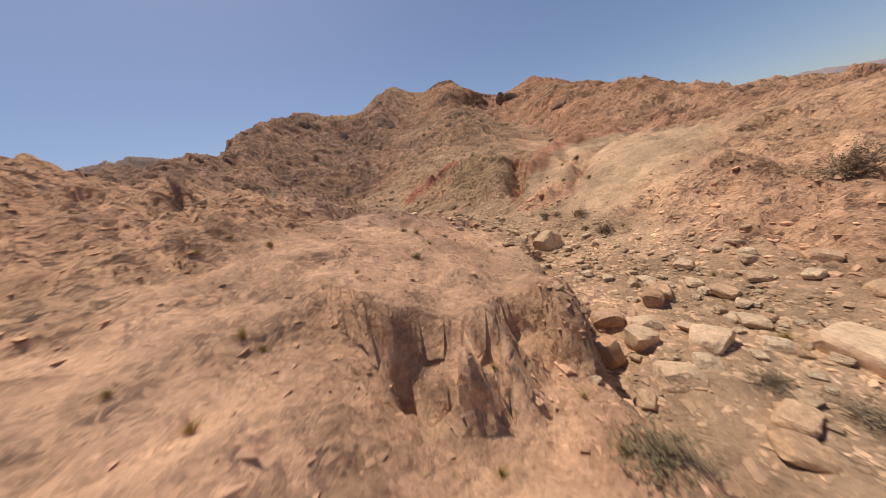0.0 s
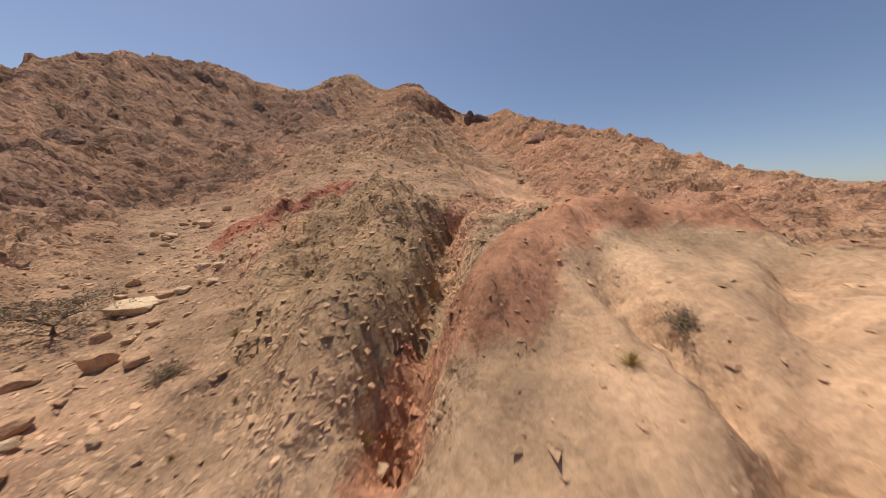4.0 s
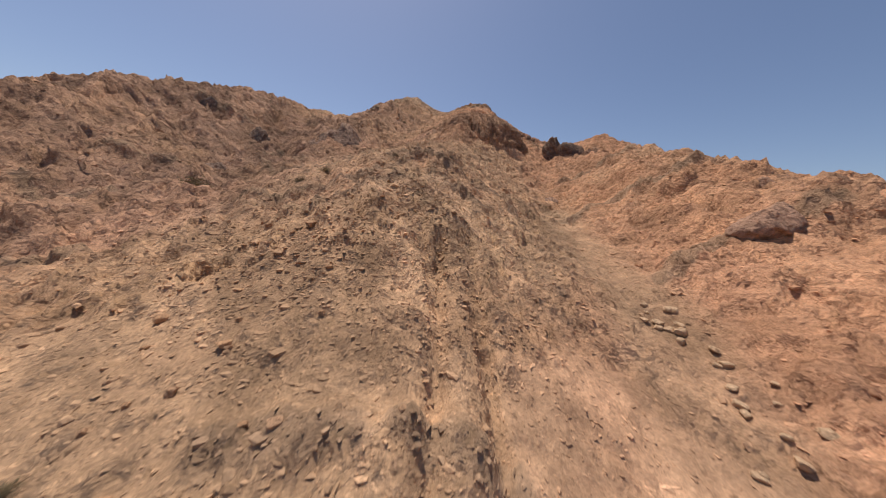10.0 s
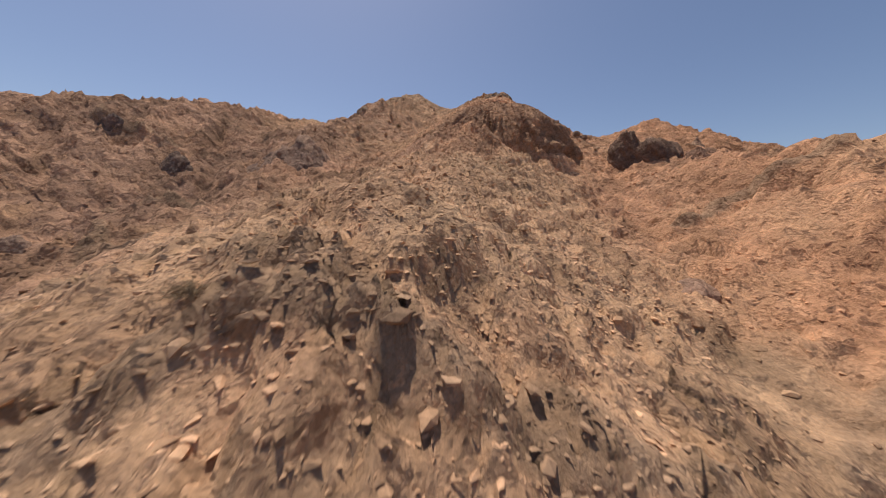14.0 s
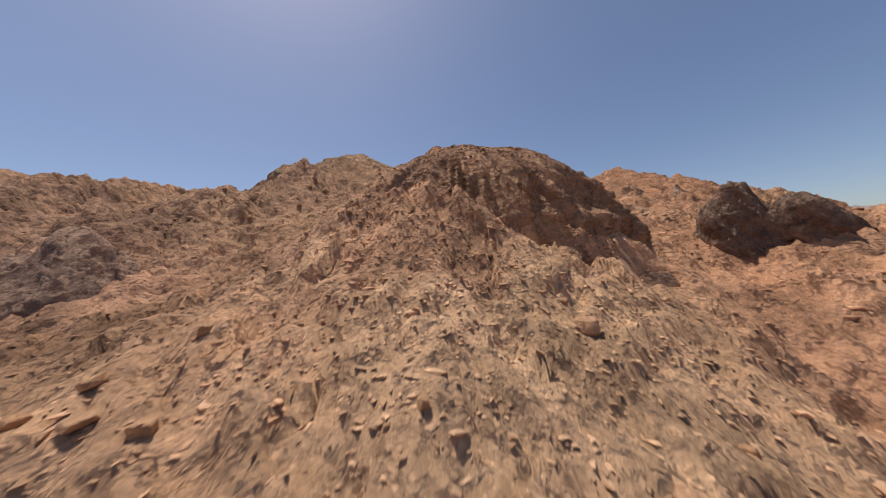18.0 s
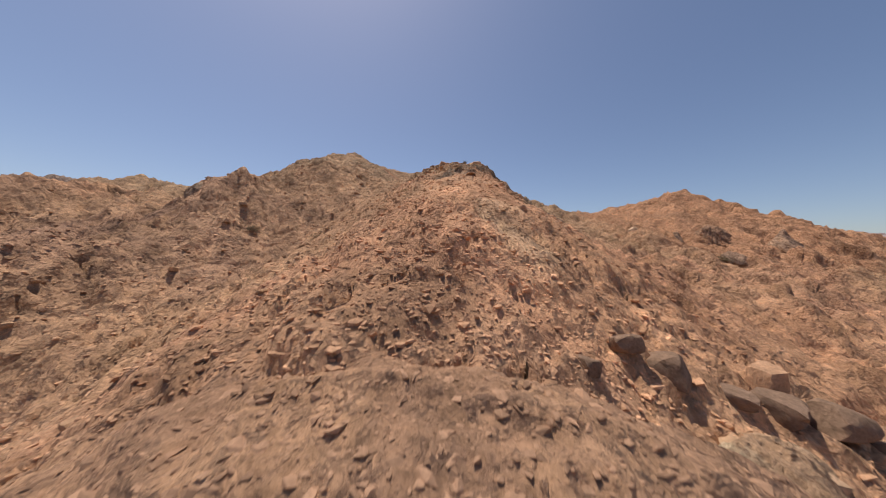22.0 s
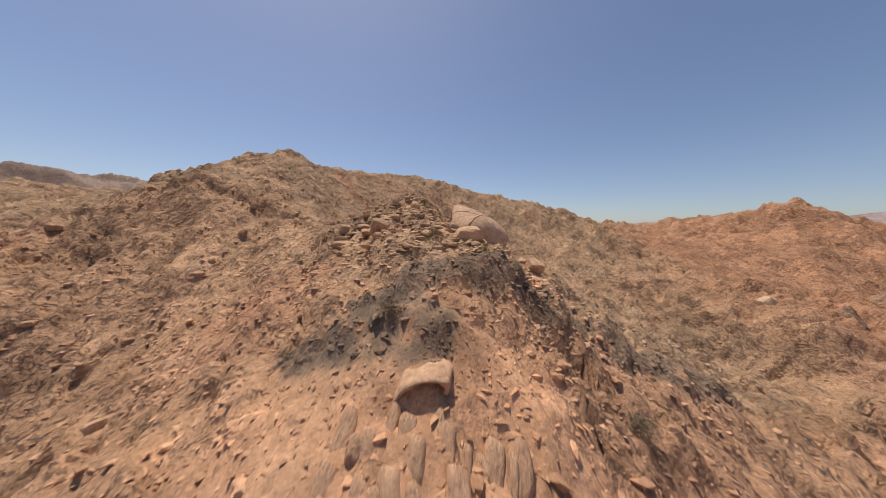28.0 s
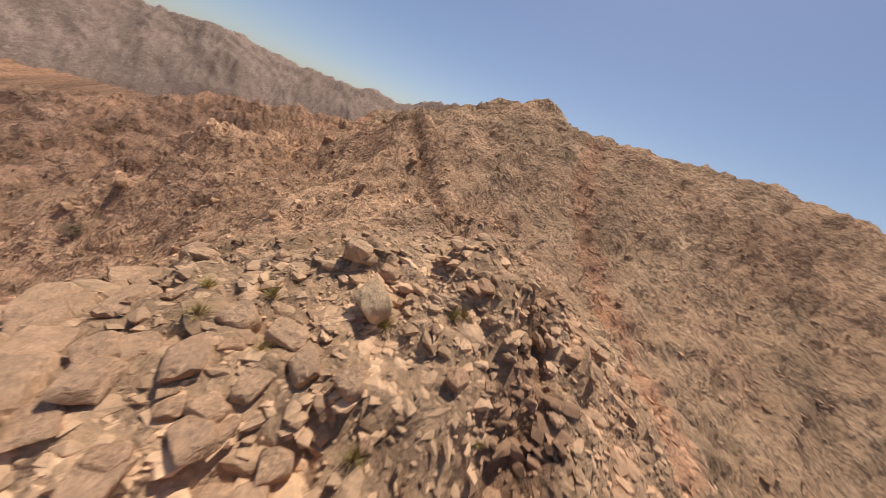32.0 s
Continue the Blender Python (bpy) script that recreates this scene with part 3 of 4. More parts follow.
def height_at(x, y):
    """The height of the ground sheet at places."""
    x, y = np.asarray(x, float), np.asarray(y, float)
    i, j = np.clip(np.searchsorted(gx, x) - 1, 0, nx - 2), np.clip(np.searchsorted(gy, y) - 1, 0, ny - 2)
    u, v = (x - gx[i]) / (gx[i + 1] - gx[i]), (y - gy[j]) / (gy[j + 1] - gy[j])
    return (Z[j, i] * (1 - u) + Z[j, i + 1] * u) * (1 - v) + (Z[j + 1, i] * (1 - u) + Z[j + 1, i + 1] * u) * v


# ---- rocks ----
def icosphere(sub):
    bm = bmesh.new()
    bmesh.ops.create_icosphere(bm, subdivisions=sub, radius=1.0)
    v, f = np.array([p.co[:] for p in bm.verts]), np.array([[p.index for p in q.verts] for q in bm.faces])
    bm.free()
    return v / np.linalg.norm(v, axis=1)[:, None], f


ICO = {k: icosphere(k) for k in (1, 2, 3, 4, 5, 6, 7)}


def rock_shape(seed, sub, planes=12, blunt=9.0, rough=0.05, flat=1.0, box=False):
    """A boulder about 2 m across: a ball cut by planes, the edges blunted, the faces rough."""
    rng = np.random.default_rng(seed)
    d, f = ICO[sub]
    n = rng.normal(size=(planes, 3))
    n /= np.linalg.norm(n, axis=1)[:, None]
    n = np.concatenate([n, -n[: planes // 2]])
    far = rng.uniform(0.62, 1.0, len(n))
    if box:
        sides = np.concatenate([np.eye(3), -np.eye(3)]) + rng.normal(0, 0.16, (6, 3))
        n = np.concatenate([n[:planes], sides / np.linalg.norm(sides, axis=1)[:, None]])
        far = np.concatenate([rng.uniform(0.8, 1.02, planes), rng.uniform(0.6, 0.85, 6)])
    r = (np.clip(d @ n.T, 0, 1) / far) ** blunt
    v = d * np.clip(r.sum(1), 1e-4, None)[:, None] ** (-1 / blunt)
    v *= 1.0 / np.percentile(np.linalg.norm(v, axis=1), 80)
    if rough:
        a, b = v[:, 0] + 0.7 * v[:, 2] + seed * 3.1, v[:, 1] - 0.6 * v[:, 2] + seed * 1.7
        v *= (1 + rough * (fractal(a, b, 0.7, 4, seed % 50, 0.6) + 0.6 * crags(a, b, 0.45, 3, seed % 40)))[:, None]
    v[:, 2] *= flat
    return v, f


def raw_mesh(name, v, f, colour, material, smooth=False):
    m = bpy.data.meshes.new(name)
    v, f = np.asarray(v, np.float32), np.asarray(f, np.int32)
    m.vertices.add(len(v))
    m.vertices.foreach_set("co", v.ravel())
    k = f.shape[1]
    m.loops.add(f.size)
    m.loops.foreach_set("vertex_index", f.ravel())
    m.polygons.add(len(f))
    m.polygons.foreach_set("loop_start", np.arange(0, f.size, k, dtype=np.int32))
    m.polygons.foreach_set("use_smooth", np.full(len(f), smooth))
    m.update(calc_edges=True)
    if colour is not None:
        c = np.empty((len(v), 4), np.float32)
        c[:, :3], c[:, 3] = colour, 1
        m.color_attributes.new("geology", "FLOAT_COLOR", "POINT").data.foreach_set("color", c.ravel())
    m.materials.append(material)
    return m


def mottled(v, base, other, size, share=0.0, seed=5):
    """Colours over a rock: two tones in patches."""
    n = fractal(v[:, 0] + 0.8 * v[:, 2], v[:, 1] - 0.7 * v[:, 2], size, 4, seed, 0.62)
    w = step(n, -0.25 + share, 0.25 + share)[:, None]
    return (np.array(base) * (1 - w) + np.array(other) * w) * (1 + 0.2 * fractal(v[:, 0] - v[:, 2], v[:, 1] + v[:, 2], size / 5, 3, seed + 9))[:, None]


M_CRAG = rock_material("crag_rock", 0.2, 1.1, 0.14)
M_ROCK = rock_material("bare_rock", 0.05, 0.12, 0.03)

TAN, GREYTAN, PINK, DARKROCK, ORANGE, PALE = (0.455, 0.285, 0.175), (0.46, 0.30, 0.20), (0.445, 0.24, 0.155), (0.22, 0.14, 0.10), (0.47, 0.25, 0.14), (0.52, 0.41, 0.28)


def outcrop(name, label, x, y, z, rx, ry, rz, seed, tones, sub=5, planes=14, blunt=7, rough=0.09, turn=0.0, ribs=0.0, taper=0.55, craggy=0.5, cap=0.0, category="rock outcrop", group=""):
    """A large mass of rock that stands out of the slope."""
    v, f = rock_shape(seed, sub, planes, blunt, rough)
    v = v * (rx, ry, rz)
    v[:, :2] *= (1 + taper * (0.35 - v[:, 2] / rz))[:, None]
    a = np.arctan2(v[:, 1], v[:, 0])
    if ribs:
        side = np.clip(1 - np.abs(v[:, 2] / rz) ** 3, 0, 1)
        g = 1 - ribs * side * (np.abs(value_noise(a * 9 + 3, 0.35 * v[:, 2], 13)) + 0.6 * np.abs(value_noise(a * 23, 0.3 * v[:, 2], 17)))
        v[:, :2] *= g[:, None]
    craggy = craggy * (1 - cap * step(v[:, 2] / rz, 0.35, 0.8))
    k = 0.8 * craggy * crags(v[:, 0] + 0.6 * v[:, 2], v[:, 1] - 0.5 * v[:, 2], 1.5, 5, seed % 30, 0.66)
    v += (v / np.linalg.norm(v, axis=1)[:, None]) * (k * min(1.0, rz * 0.35))[:, None]
    k = facets(v[:, 0] + 0.5 * v[:, 1], v[:, 2] - 0.6 * v[:, 1], 1.3, seed + 3, 0.7, 0.4, 1.9, 50) + facets(v[:, 0] + 0.5 * v[:, 1], v[:, 2] - 0.6 * v[:, 1], 0.55, seed + 5, 0.8, 0.45, 1.8, 55)
    v += (v / np.linalg.norm(v, axis=1)[:, None]) * (craggy * k * min(1.0, rz * 0.3))[:, None]
    c, s = math.cos(radians(turn)), math.sin(radians(turn))
    v = np.stack([c * v[:, 0] - s * v[:, 1], s * v[:, 0] + c * v[:, 1], v[:, 2]], -1)
    ob = new(name, raw_mesh(name, v, f, mottled(v, tones[0], tones[1], 1.6, 0.1, seed % 60), M_CRAG, True))
    ob.location = (x, y, z if z is not None else float(height_at(x, y)) - 0.6 * rz)
    return tagged(ob, label, category, group)


dome = outcrop("rock_dome", "dark brown rock dome with a ribbed cliff face", 15.8, 110.8, 25.1, 13.4, 6.3, 8.1, 3, ((0.39, 0.226, 0.138), (0.50, 0.29, 0.17)), 7, 34, 5, 0.05, -6, 0.13, 0.26, 0.5, 0.5)
outcrop("rock_tor", "dark rounded tor split beside its twin", 32.6, 106.2, 23.5, 2.0, 1.8, 4.2, 12, (DARKROCK, (0.30, 0.17, 0.11)), 6, 12, 6, 0.06, taper=0.1, group="tors on the saddle")
outcrop("rock_tor", "dark rounded tor split beside its twin", 35.5, 104.8, 23.4, 2.1, 1.8, 4.0, 19, (DARKROCK, (0.30, 0.17, 0.11)), 6, 12, 6, 0.06, taper=0.1, group="tors on the saddle")
outcrop("rock_tor", "low jagged row of brown rock on the skyline", 40.0, 102.8, 22.4, 3.4, 1.6, 2.4, 27, ((0.26, 0.15, 0.10), (0.34, 0.19, 0.12)), 6, 16, 8, 0.12, taper=0.1, group="tors on the saddle")
outcrop("rock_tor", "low brown hump of rock beside the tors", 28.4, 105.0, 21.6, 1.6, 1.3, 1.5, 33, ((0.26, 0.16, 0.11), (0.34, 0.2, 0.13)), 6, 12, 7, 0.08, taper=0.1, group="tors on the saddle")
outcrop("rock_crag", "dark brown crag above the gully", -11.6, 108.4, 23.0, 6.4, 3.4, 5.6, 41, ((0.32, 0.205, 0.148), (0.43, 0.275, 0.19)), 6, 16, 7, 0.12, 12)
outcrop("rock_crag", "dark crag high on the western slope", -38.0, 103.8, 27.4, 2.6, 1.6, 3.2, 49, ((0.207, 0.152, 0.122), (0.305, 0.207, 0.159)), 6, 14, 7, 0.12, 25)
outcrop("rock_crag", "brown overhanging crag on the western slope", -30.0, 58.6, None, 4.0, 1.8, 1.5, 51, ((0.329, 0.207, 0.146), (0.439, 0.293, 0.195)), 6, 12, 6, 0.08, -15)
outcrop("rock_crag", "pale tan crag on the flank of the spur", 25.2, 113.0, None, 2.4, 1.5, 1.7, 57, (TAN, PALE), 6, 14, 7, 0.10, 20)
outcrop("rock_crag", "brown jagged rocks at the summit", -7.0, 171.0, 55.8, 3.0, 1.8, 1.5, 61, ((0.366, 0.232, 0.152), (0.488, 0.317, 0.207)), 6, 14, 7, 0.10, 10)
outcrop("rock_crag", "dark bedded ledge below the summit", -13.0, 167.5, 53.6, 3.4, 1.6, 1.3, 63, ((0.268, 0.183, 0.134), (0.403, 0.268, 0.183)), 6, 14, 7, 0.10, 25)
outcrop("rock_crag", "dark boulder hollow on the slope below the summit", 8.9, 150.2, 46.1, 1.5, 1.0, 1.2, 65, ((0.293, 0.195, 0.14), (0.439, 0.293, 0.201)), 6, 12, 7, 0.10, -20)
outcrop("rock_crag", "brown ribbed crag below the round red hill", 66.0, 160.5, 38.2, 5.0, 2.6, 3.6, 69, ((0.403, 0.244, 0.159), (0.537, 0.317, 0.195)), 6, 18, 7, 0.10, 30, 0.12)
outcrop("rock_crag", "dark crag in the cleft of the western slope", -26.4, 102.2, None, 2.6, 2.0, 3.6, 71, ((0.232, 0.159, 0.122), (0.342, 0.22, 0.159)), 6, 14, 7, 0.12, -30)
outcrop("rock_crag", "mauve-brown crag on the western slope", -18.4, 84.6, None, 2.6, 1.5, 1.9, 73, ((0.305, 0.201, 0.146), (0.415, 0.268, 0.189)), 5, 14, 7, 0.12, 10)
outcrop("rock_crag", "jagged tan crag on the skyline ridge", -13.5, 137.4, 42.5, 1.9, 1.3, 1.7, 77, ((0.403, 0.275, 0.183), (0.512, 0.354, 0.232)), 5, 20, 9, 0.14, 0)
outcrop("rock_crag", "dark brown crag on the flank of the red hill", 57.5, 158.0, None, 2.6, 1.6, 2.6, 79, ((0.354, 0.22, 0.146), (0.488, 0.305, 0.195)), 5, 16, 8, 0.12, 20, 0.1)
outcrop("rock_crag", "brown rounded crag at the foot of the red hill", 62.4, 152.4, None, 2.0, 1.4, 1.5, 81, ((0.342, 0.22, 0.152), (0.464, 0.293, 0.195)), 5, 14, 6, 0.10, 0)
outcrop("rock_crag", "brown crag on the far flank of the red hill", 75.0, 157.0, None, 3.0, 1.8, 2.4, 83, ((0.366, 0.232, 0.159), (0.512, 0.317, 0.201)), 5, 16, 7, 0.12, 35)
outcrop("rock_crag", "pinkish crag across the gully", 34.5, 66.5, None, 2.6, 1.2, 1.3, 85, ((0.415, 0.244, 0.165), (0.525, 0.317, 0.207)), 5, 16, 8, 0.12, 15)
outcrop("rock_crag", "reddish-brown crag across the gully", 40.0, 73.0, None, 2.8, 1.4, 1.5, 87, ((0.403, 0.232, 0.152), (0.512, 0.305, 0.195)), 5, 16, 8, 0.12, -10)
outcrop("rock_crag", "dark rounded crag at the gully's head", 27.2, 86.2, None, 1.5, 1.1, 1.1, 89, ((0.329, 0.207, 0.146), (0.439, 0.268, 0.183)), 5, 14, 6, 0.10, 0)


# ---- loose boulders, each a thing of its own ----
BOULDER_KINDS = []
for k in range(10):
    v, f = rock_shape(100 + k, 3, 7 + k % 4, 45 if k % 4 else 14, 0.03, 0.8 + 0.05 * (k % 4), True)
    BOULDER_KINDS.append((v, f))
BOULDER_MESHES = {}


def boulder(x, y, size, kind, tone, label, turn=0.0, tilt=0.0, sink=0.3, group="", squash=1.0, name="boulder"):
    """A loose boulder that rests on the ground; size is half its length."""
    if (kind, tone) not in BOULDER_MESHES:
        v, f = BOULDER_KINDS[kind]
        warm = np.array(tone) * (1.1, 1.0, 0.9)
        BOULDER_MESHES[kind, tone] = raw_mesh("boulder", v, f, mottled(v, warm, warm * 1.18, 0.7, 0.0, kind), M_ROCK, True)
        BOULDER_MESHES[kind, tone].set_sharp_from_angle(angle=radians(30))
    ob = new(name, BOULDER_MESHES[kind, tone])
    ob.matrix_world = pose(x, y, float(height_at(x, y)) + size * squash * 0.75 * (1 - 2 * sink), tilt, tilt * 0.5, turn) @ Matrix.Diagonal((size, size * 0.8, size * squash, 1))
    return tagged(ob, label, "boulder", group)


# dry stream bed: the ones that stand out
boulder(5.7, 13.8, 0.78, 1, (0.56, 0.42, 0.27), "smooth pale tan boulder in the dry stream bed", 20, 0, 0.2)
boulder(5.95, 7.2, 0.42, 2, (0.40, 0.26, 0.17), "brown angular boulder in the dry stream bed", 50)
boulder(3.6, 6.0, 0.50, 3, (0.44, 0.27, 0.17), "pink-brown boulder against the rock bank", -15)
boulder(4.5, 5.9, 0.42, 6, (0.54, 0.40, 0.27), "rounded pale boulder in the dry stream bed", 0)
boulder(5.0, 3.3, 0.42, 4, (0.50, 0.35, 0.23), "flat tan slab in the dry stream bed", 30, 4, 0.3, squash=0.5)
boulder(3.4, 4.4, 0.3, 7, (0.52, 0.37, 0.24), "flat pale slab beside the rock bank", 60, 0, 0.35, squash=0.5)
boulder(-2.8, 31.2, 0.95, 5, (0.56, 0.45, 0.31), "long flat cream slab on the stream bed", 10, 0, 0.2, squash=0.42)
boulder(-0.7, 24.1, 0.62, 8, (0.40, 0.27, 0.18), "dark tan boulder at the stream's bend", 5)
boulder(5.5, 15.7, 0.3, 0, (0.55, 0.42, 0.28), "small cream boulder beside a shrub", 5)
boulder(22.1, 126.4, 0.42, 3, (0.40, 0.26, 0.18), "rounded brown boulder on the red spur", 25, 0, 0.36)
boulder(19.35, 140.0, 0.72, 8, (0.50, 0.345, 0.23), "great smooth rounded boulder half buried on the crest", 10, 0, 0.32, squash=0.9)
boulder(15.1, 140.9, 0.5, 4, (0.40, 0.27, 0.185), "brown upright block on the flank", 20, 15, 0.2, squash=1.3)
boulder(18.6, 141.4, 0.32, 2, (0.42, 0.29, 0.20), "dark tan boulder below the cracked rock", 25)
boulder(15.8, 146.0, 0.34, 6, (0.52, 0.39, 0.26), "pale leaning boulder on the crest", 15, 25, 0.1, squash=1.1)
boulder(14.5, 145.9, 0.3, 4, (0.46, 0.325, 0.22), "rounded boulder on the crest", 70)
boulder(12.4, 143.1, 0.45, 9, (0.42, 0.29, 0.20), "brown block on the flank of the spur", 35, 10, 0.3)
for x, y, size, turn, tilt in ((15.0, 142.2, 0.36, 20, 8), (15.6, 142.5, 0.36, -10, -6), (15.9, 143.1, 0.28, 35, 10), (16.3, 143.2, 0.28, 0, 5), (16.1, 142.6, 0.3, 60, -8), (16.6, 143.0, 0.25, 15, 12),
                               (17.0, 144.2, 0.28, 30, 4), (17.2, 143.6, 0.3, -20, 6), (16.2, 143.9, 0.32, 10, 10), (17.4, 144.4, 0.24, 80, 0), (18.2, 140.5, 0.4, 40, 12), (17.6, 139.8, 0.42, -30, 8), (18.7, 141.2, 0.32, 15, 20)):
    boulder(x, y, size, int(size * 100) % 10, (0.445, 0.30, 0.203), "pale flat slab in the pile on the crest", turn, tilt, 0.2, "slabs piled on the crest", 0.42, "rock_slab")
for x, y, size, kind, turn, tilt in ((14.2, 141.9, 0.8, 0, 20, 6), (15.0, 141.3, 0.55, 4, 40, -8), (16.2, 142.6, 0.62, 8, 15, 8), (16.8, 142.1, 0.42, 0, 70, 5), (14.8, 142.9, 0.5, 4, -20, 10), (15.8, 143.4, 0.4, 8, 30, -10), (13.2, 141.2, 0.85, 4, 0, 4),
                                     (13.6, 142.8, 0.6, 8, 50, 8), (12.6, 142.1, 0.7, 0, 10, -6), (15.5, 140.7, 0.5, 8, 80, 14), (17.3, 143.0, 0.36, 4, 25, 6), (16.6, 144.6, 0.34, 0, -35, 0), (18.0, 141.9, 0.42, 8, 60, 12), (17.2, 141.2, 0.4, 0, 10, -8), (18.4, 139.3, 0.4, 4, 35, 6)):
    boulder(x, y, 0.76 * size, kind, (0.425, 0.29, 0.195), "broad smooth pale slab in the pile on the crest", turn, tilt, 0.32, "slabs piled on the crest", 0.46, "rock_slab")
for x, y, size, turn in ((15.2, 140.3, 0.34, 10), (15.5, 140.9, 0.4, 50), (15.1, 141.5, 0.36, 25), (15.9, 141.5, 0.3, 70), (15.6, 142.1, 0.34, 5), (16.5, 145.1, 0.36, 20), (16.0, 144.9, 0.42, 60), (15.5, 144.3, 0.4, 35), (16.9, 145.6, 0.3, 15), (17.3, 144.9, 0.3, 80)):
    boulder(x, y, 0.75 * size, (0, 2, 4, 5, 8)[int(size * 100) % 5], (0.45, 0.31, 0.21), "brown angular block standing in a cluster on the crest", turn, 12, 0.3, "upright blocks on the crest", 1.0, "rock_block")
boulder(22.3, 143.4, 0.5, 3, (0.46, 0.315, 0.21), "square tan block below the cracked boulder", 30, 10, 0.25, squash=0.8)
boulder(22.9, 142.7, 0.55, 6, (0.49, 0.34, 0.23), "square pale block below the cracked boulder", 10, 18, 0.25, squash=0.8)
for x, y, size, kind, squash in ((20.8, 113.3, 0.42, 0, 0.8), (22.6, 114.6, 0.5, 4, 0.8), (23.9, 114.7, 0.72, 8, 0.8), (26.3, 115.3, 0.7, 4, 0.6), (27.6, 115.2, 0.85, 0, 0.7), (29.3, 115.2, 0.8, 8, 0.85), (30.2, 114.6, 0.65, 4, 0.8)):
    boulder(x, y, size, kind, (0.215, 0.15, 0.112), "rounded boulder with a dark weathered skin", 40 * x, 5, 0.34, "dark boulders beside the dome", squash)
boulder(25.2, 113.2, 1.25, 8, (0.43, 0.30, 0.205), "massive pale tan block in front of dark boulders", 15, 10, 0.55, squash=0.6)
boulder(28.2, 116.2, 0.7, 3, (0.42, 0.27, 0.18), "upright brown block behind dark boulders", 25, 10, 0.2, squash=1.1)
for x, y, size, kind, tone in ((6.5, 7.6, 0.5, 4, (0.43, 0.29, 0.19)), (4.9, 6.3, 0.46, 8, (0.55, 0.41, 0.28)), (4.3, 6.9, 0.52, 0, (0.44, 0.295, 0.195)), (7.6, 6.7, 0.36, 4, (0.46, 0.32, 0.21)), (8.6, 6.8, 0.34, 0, (0.45, 0.31, 0.21)), (8.3, 8.7, 0.36, 8, (0.53, 0.39, 0.27)),
                               (5.6, 5.2, 0.55, 0, (0.55, 0.41, 0.285)), (4.3, 4.6, 0.5, 8, (0.54, 0.40, 0.275)), (7.4, 3.9, 0.8, 4, (0.55, 0.41, 0.285)), (9.6, 5.0, 0.5, 8, (0.47, 0.33, 0.22)), (10.3, 6.6, 0.4, 0, (0.48, 0.335, 0.225))):
    boulder(x, y, size, kind, tone, "smooth water-worn boulder sunk in the dry stream bed", 37 * x, 4, 0.34, "smooth boulders in the stream bed", 0.62)
slabs = np.random.default_rng(77)
for k in range(44):
    x, y = (30.9 + slabs.normal(0, 1.0), 111.5 + slabs.normal(0, 1.0)) if k < 14 else (slabs.uniform(24.8, 27.2), slabs.uniform(54, 64))
    boulder(x, y, slabs.uniform(0.12, 0.34), k % 10, (0.49, 0.36, 0.25), "pale flat slab among stones in the gully", slabs.uniform(0, 360), slabs.uniform(-12, 12), 0.25, "slabs in the gully", slabs.uniform(0.4, 0.7), "rock_slab")
boulder(49.7, 157.6, 0.9, 1, (0.56, 0.43, 0.31), "pale boulder below the red hill", 0)

rng = np.random.default_rng(7)
WADI = ((7, -6), (6, 6), (6.5, 15), (5, 20), (0, 24), (-3, 31), (-5, 38), (-9, 46))


def strewn(n, where, sizes, tones, label, group, squash=(0.45, 0.9), sink=0.28, name="boulder"):
    """Boulders strewn by chance over a place given as a density of x and y."""
    made = 0
    while made < n:
        x, y, keep = where()
        if not keep:
            continue
        size = sizes[0] * (sizes[1] / sizes[0]) ** (rng.random() ** 2.2)
        tone = tones[int(rng.integers(len(tones)))]
        boulder(x, y, size, int(rng.integers(10)), tone, label, rng.uniform(0, 360), rng.uniform(-14, 14), sink, group, rng.uniform(*squash), name)
        made += 1


def in_wadi():
    k = rng.integers(len(WADI) - 1)
    (ax, ay), (bx, by) = WADI[k], WADI[k + 1]
    u = rng.random()
    x, y = ax + (bx - ax) * u + rng.normal(0, 1.9), ay + (by - ay) * u + rng.normal(0, 0.8)
    return x, y, x > 3.2 or y > 19


def on_head():
    x, y = rng.uniform(8, 22), rng.uniform(139.2, 153)
    return x, y, abs(x - 17 + 0.35 * (y - 143)) < rng.uniform(1.0, 5.5) and math.hypot(x - 20.2, y - 142.4) > 2.1


def on_scree():
    x, y = rng.normal(6, 5), rng.uniform(44, 66)
    return x, y, True


def on_upper():
    x, y = rng.uniform(-14, 12), rng.uniform(114, 152)
    return x, y, True


def on_spur():
    x, y = rng.normal(13, 5), rng.uniform(84, 103)
    return x, y, True


strewn(135, in_wadi, (0.13, 0.5), ((0.50, 0.37, 0.245), (0.46, 0.31, 0.20), (0.55, 0.42, 0.285)), "water-worn tan boulder in the dry stream bed", "boulders in the stream bed", (0.4, 0.75), 0.18)


def in_wadi_near():
    y = rng.uniform(0.5, 25)
    return np.interp(y, (0, 10, 14, 19, 25), (7.2, 6.7, 4.6, 1.6, -1.2)) + rng.normal(0, 2.0 - 0.04 * y), y, True


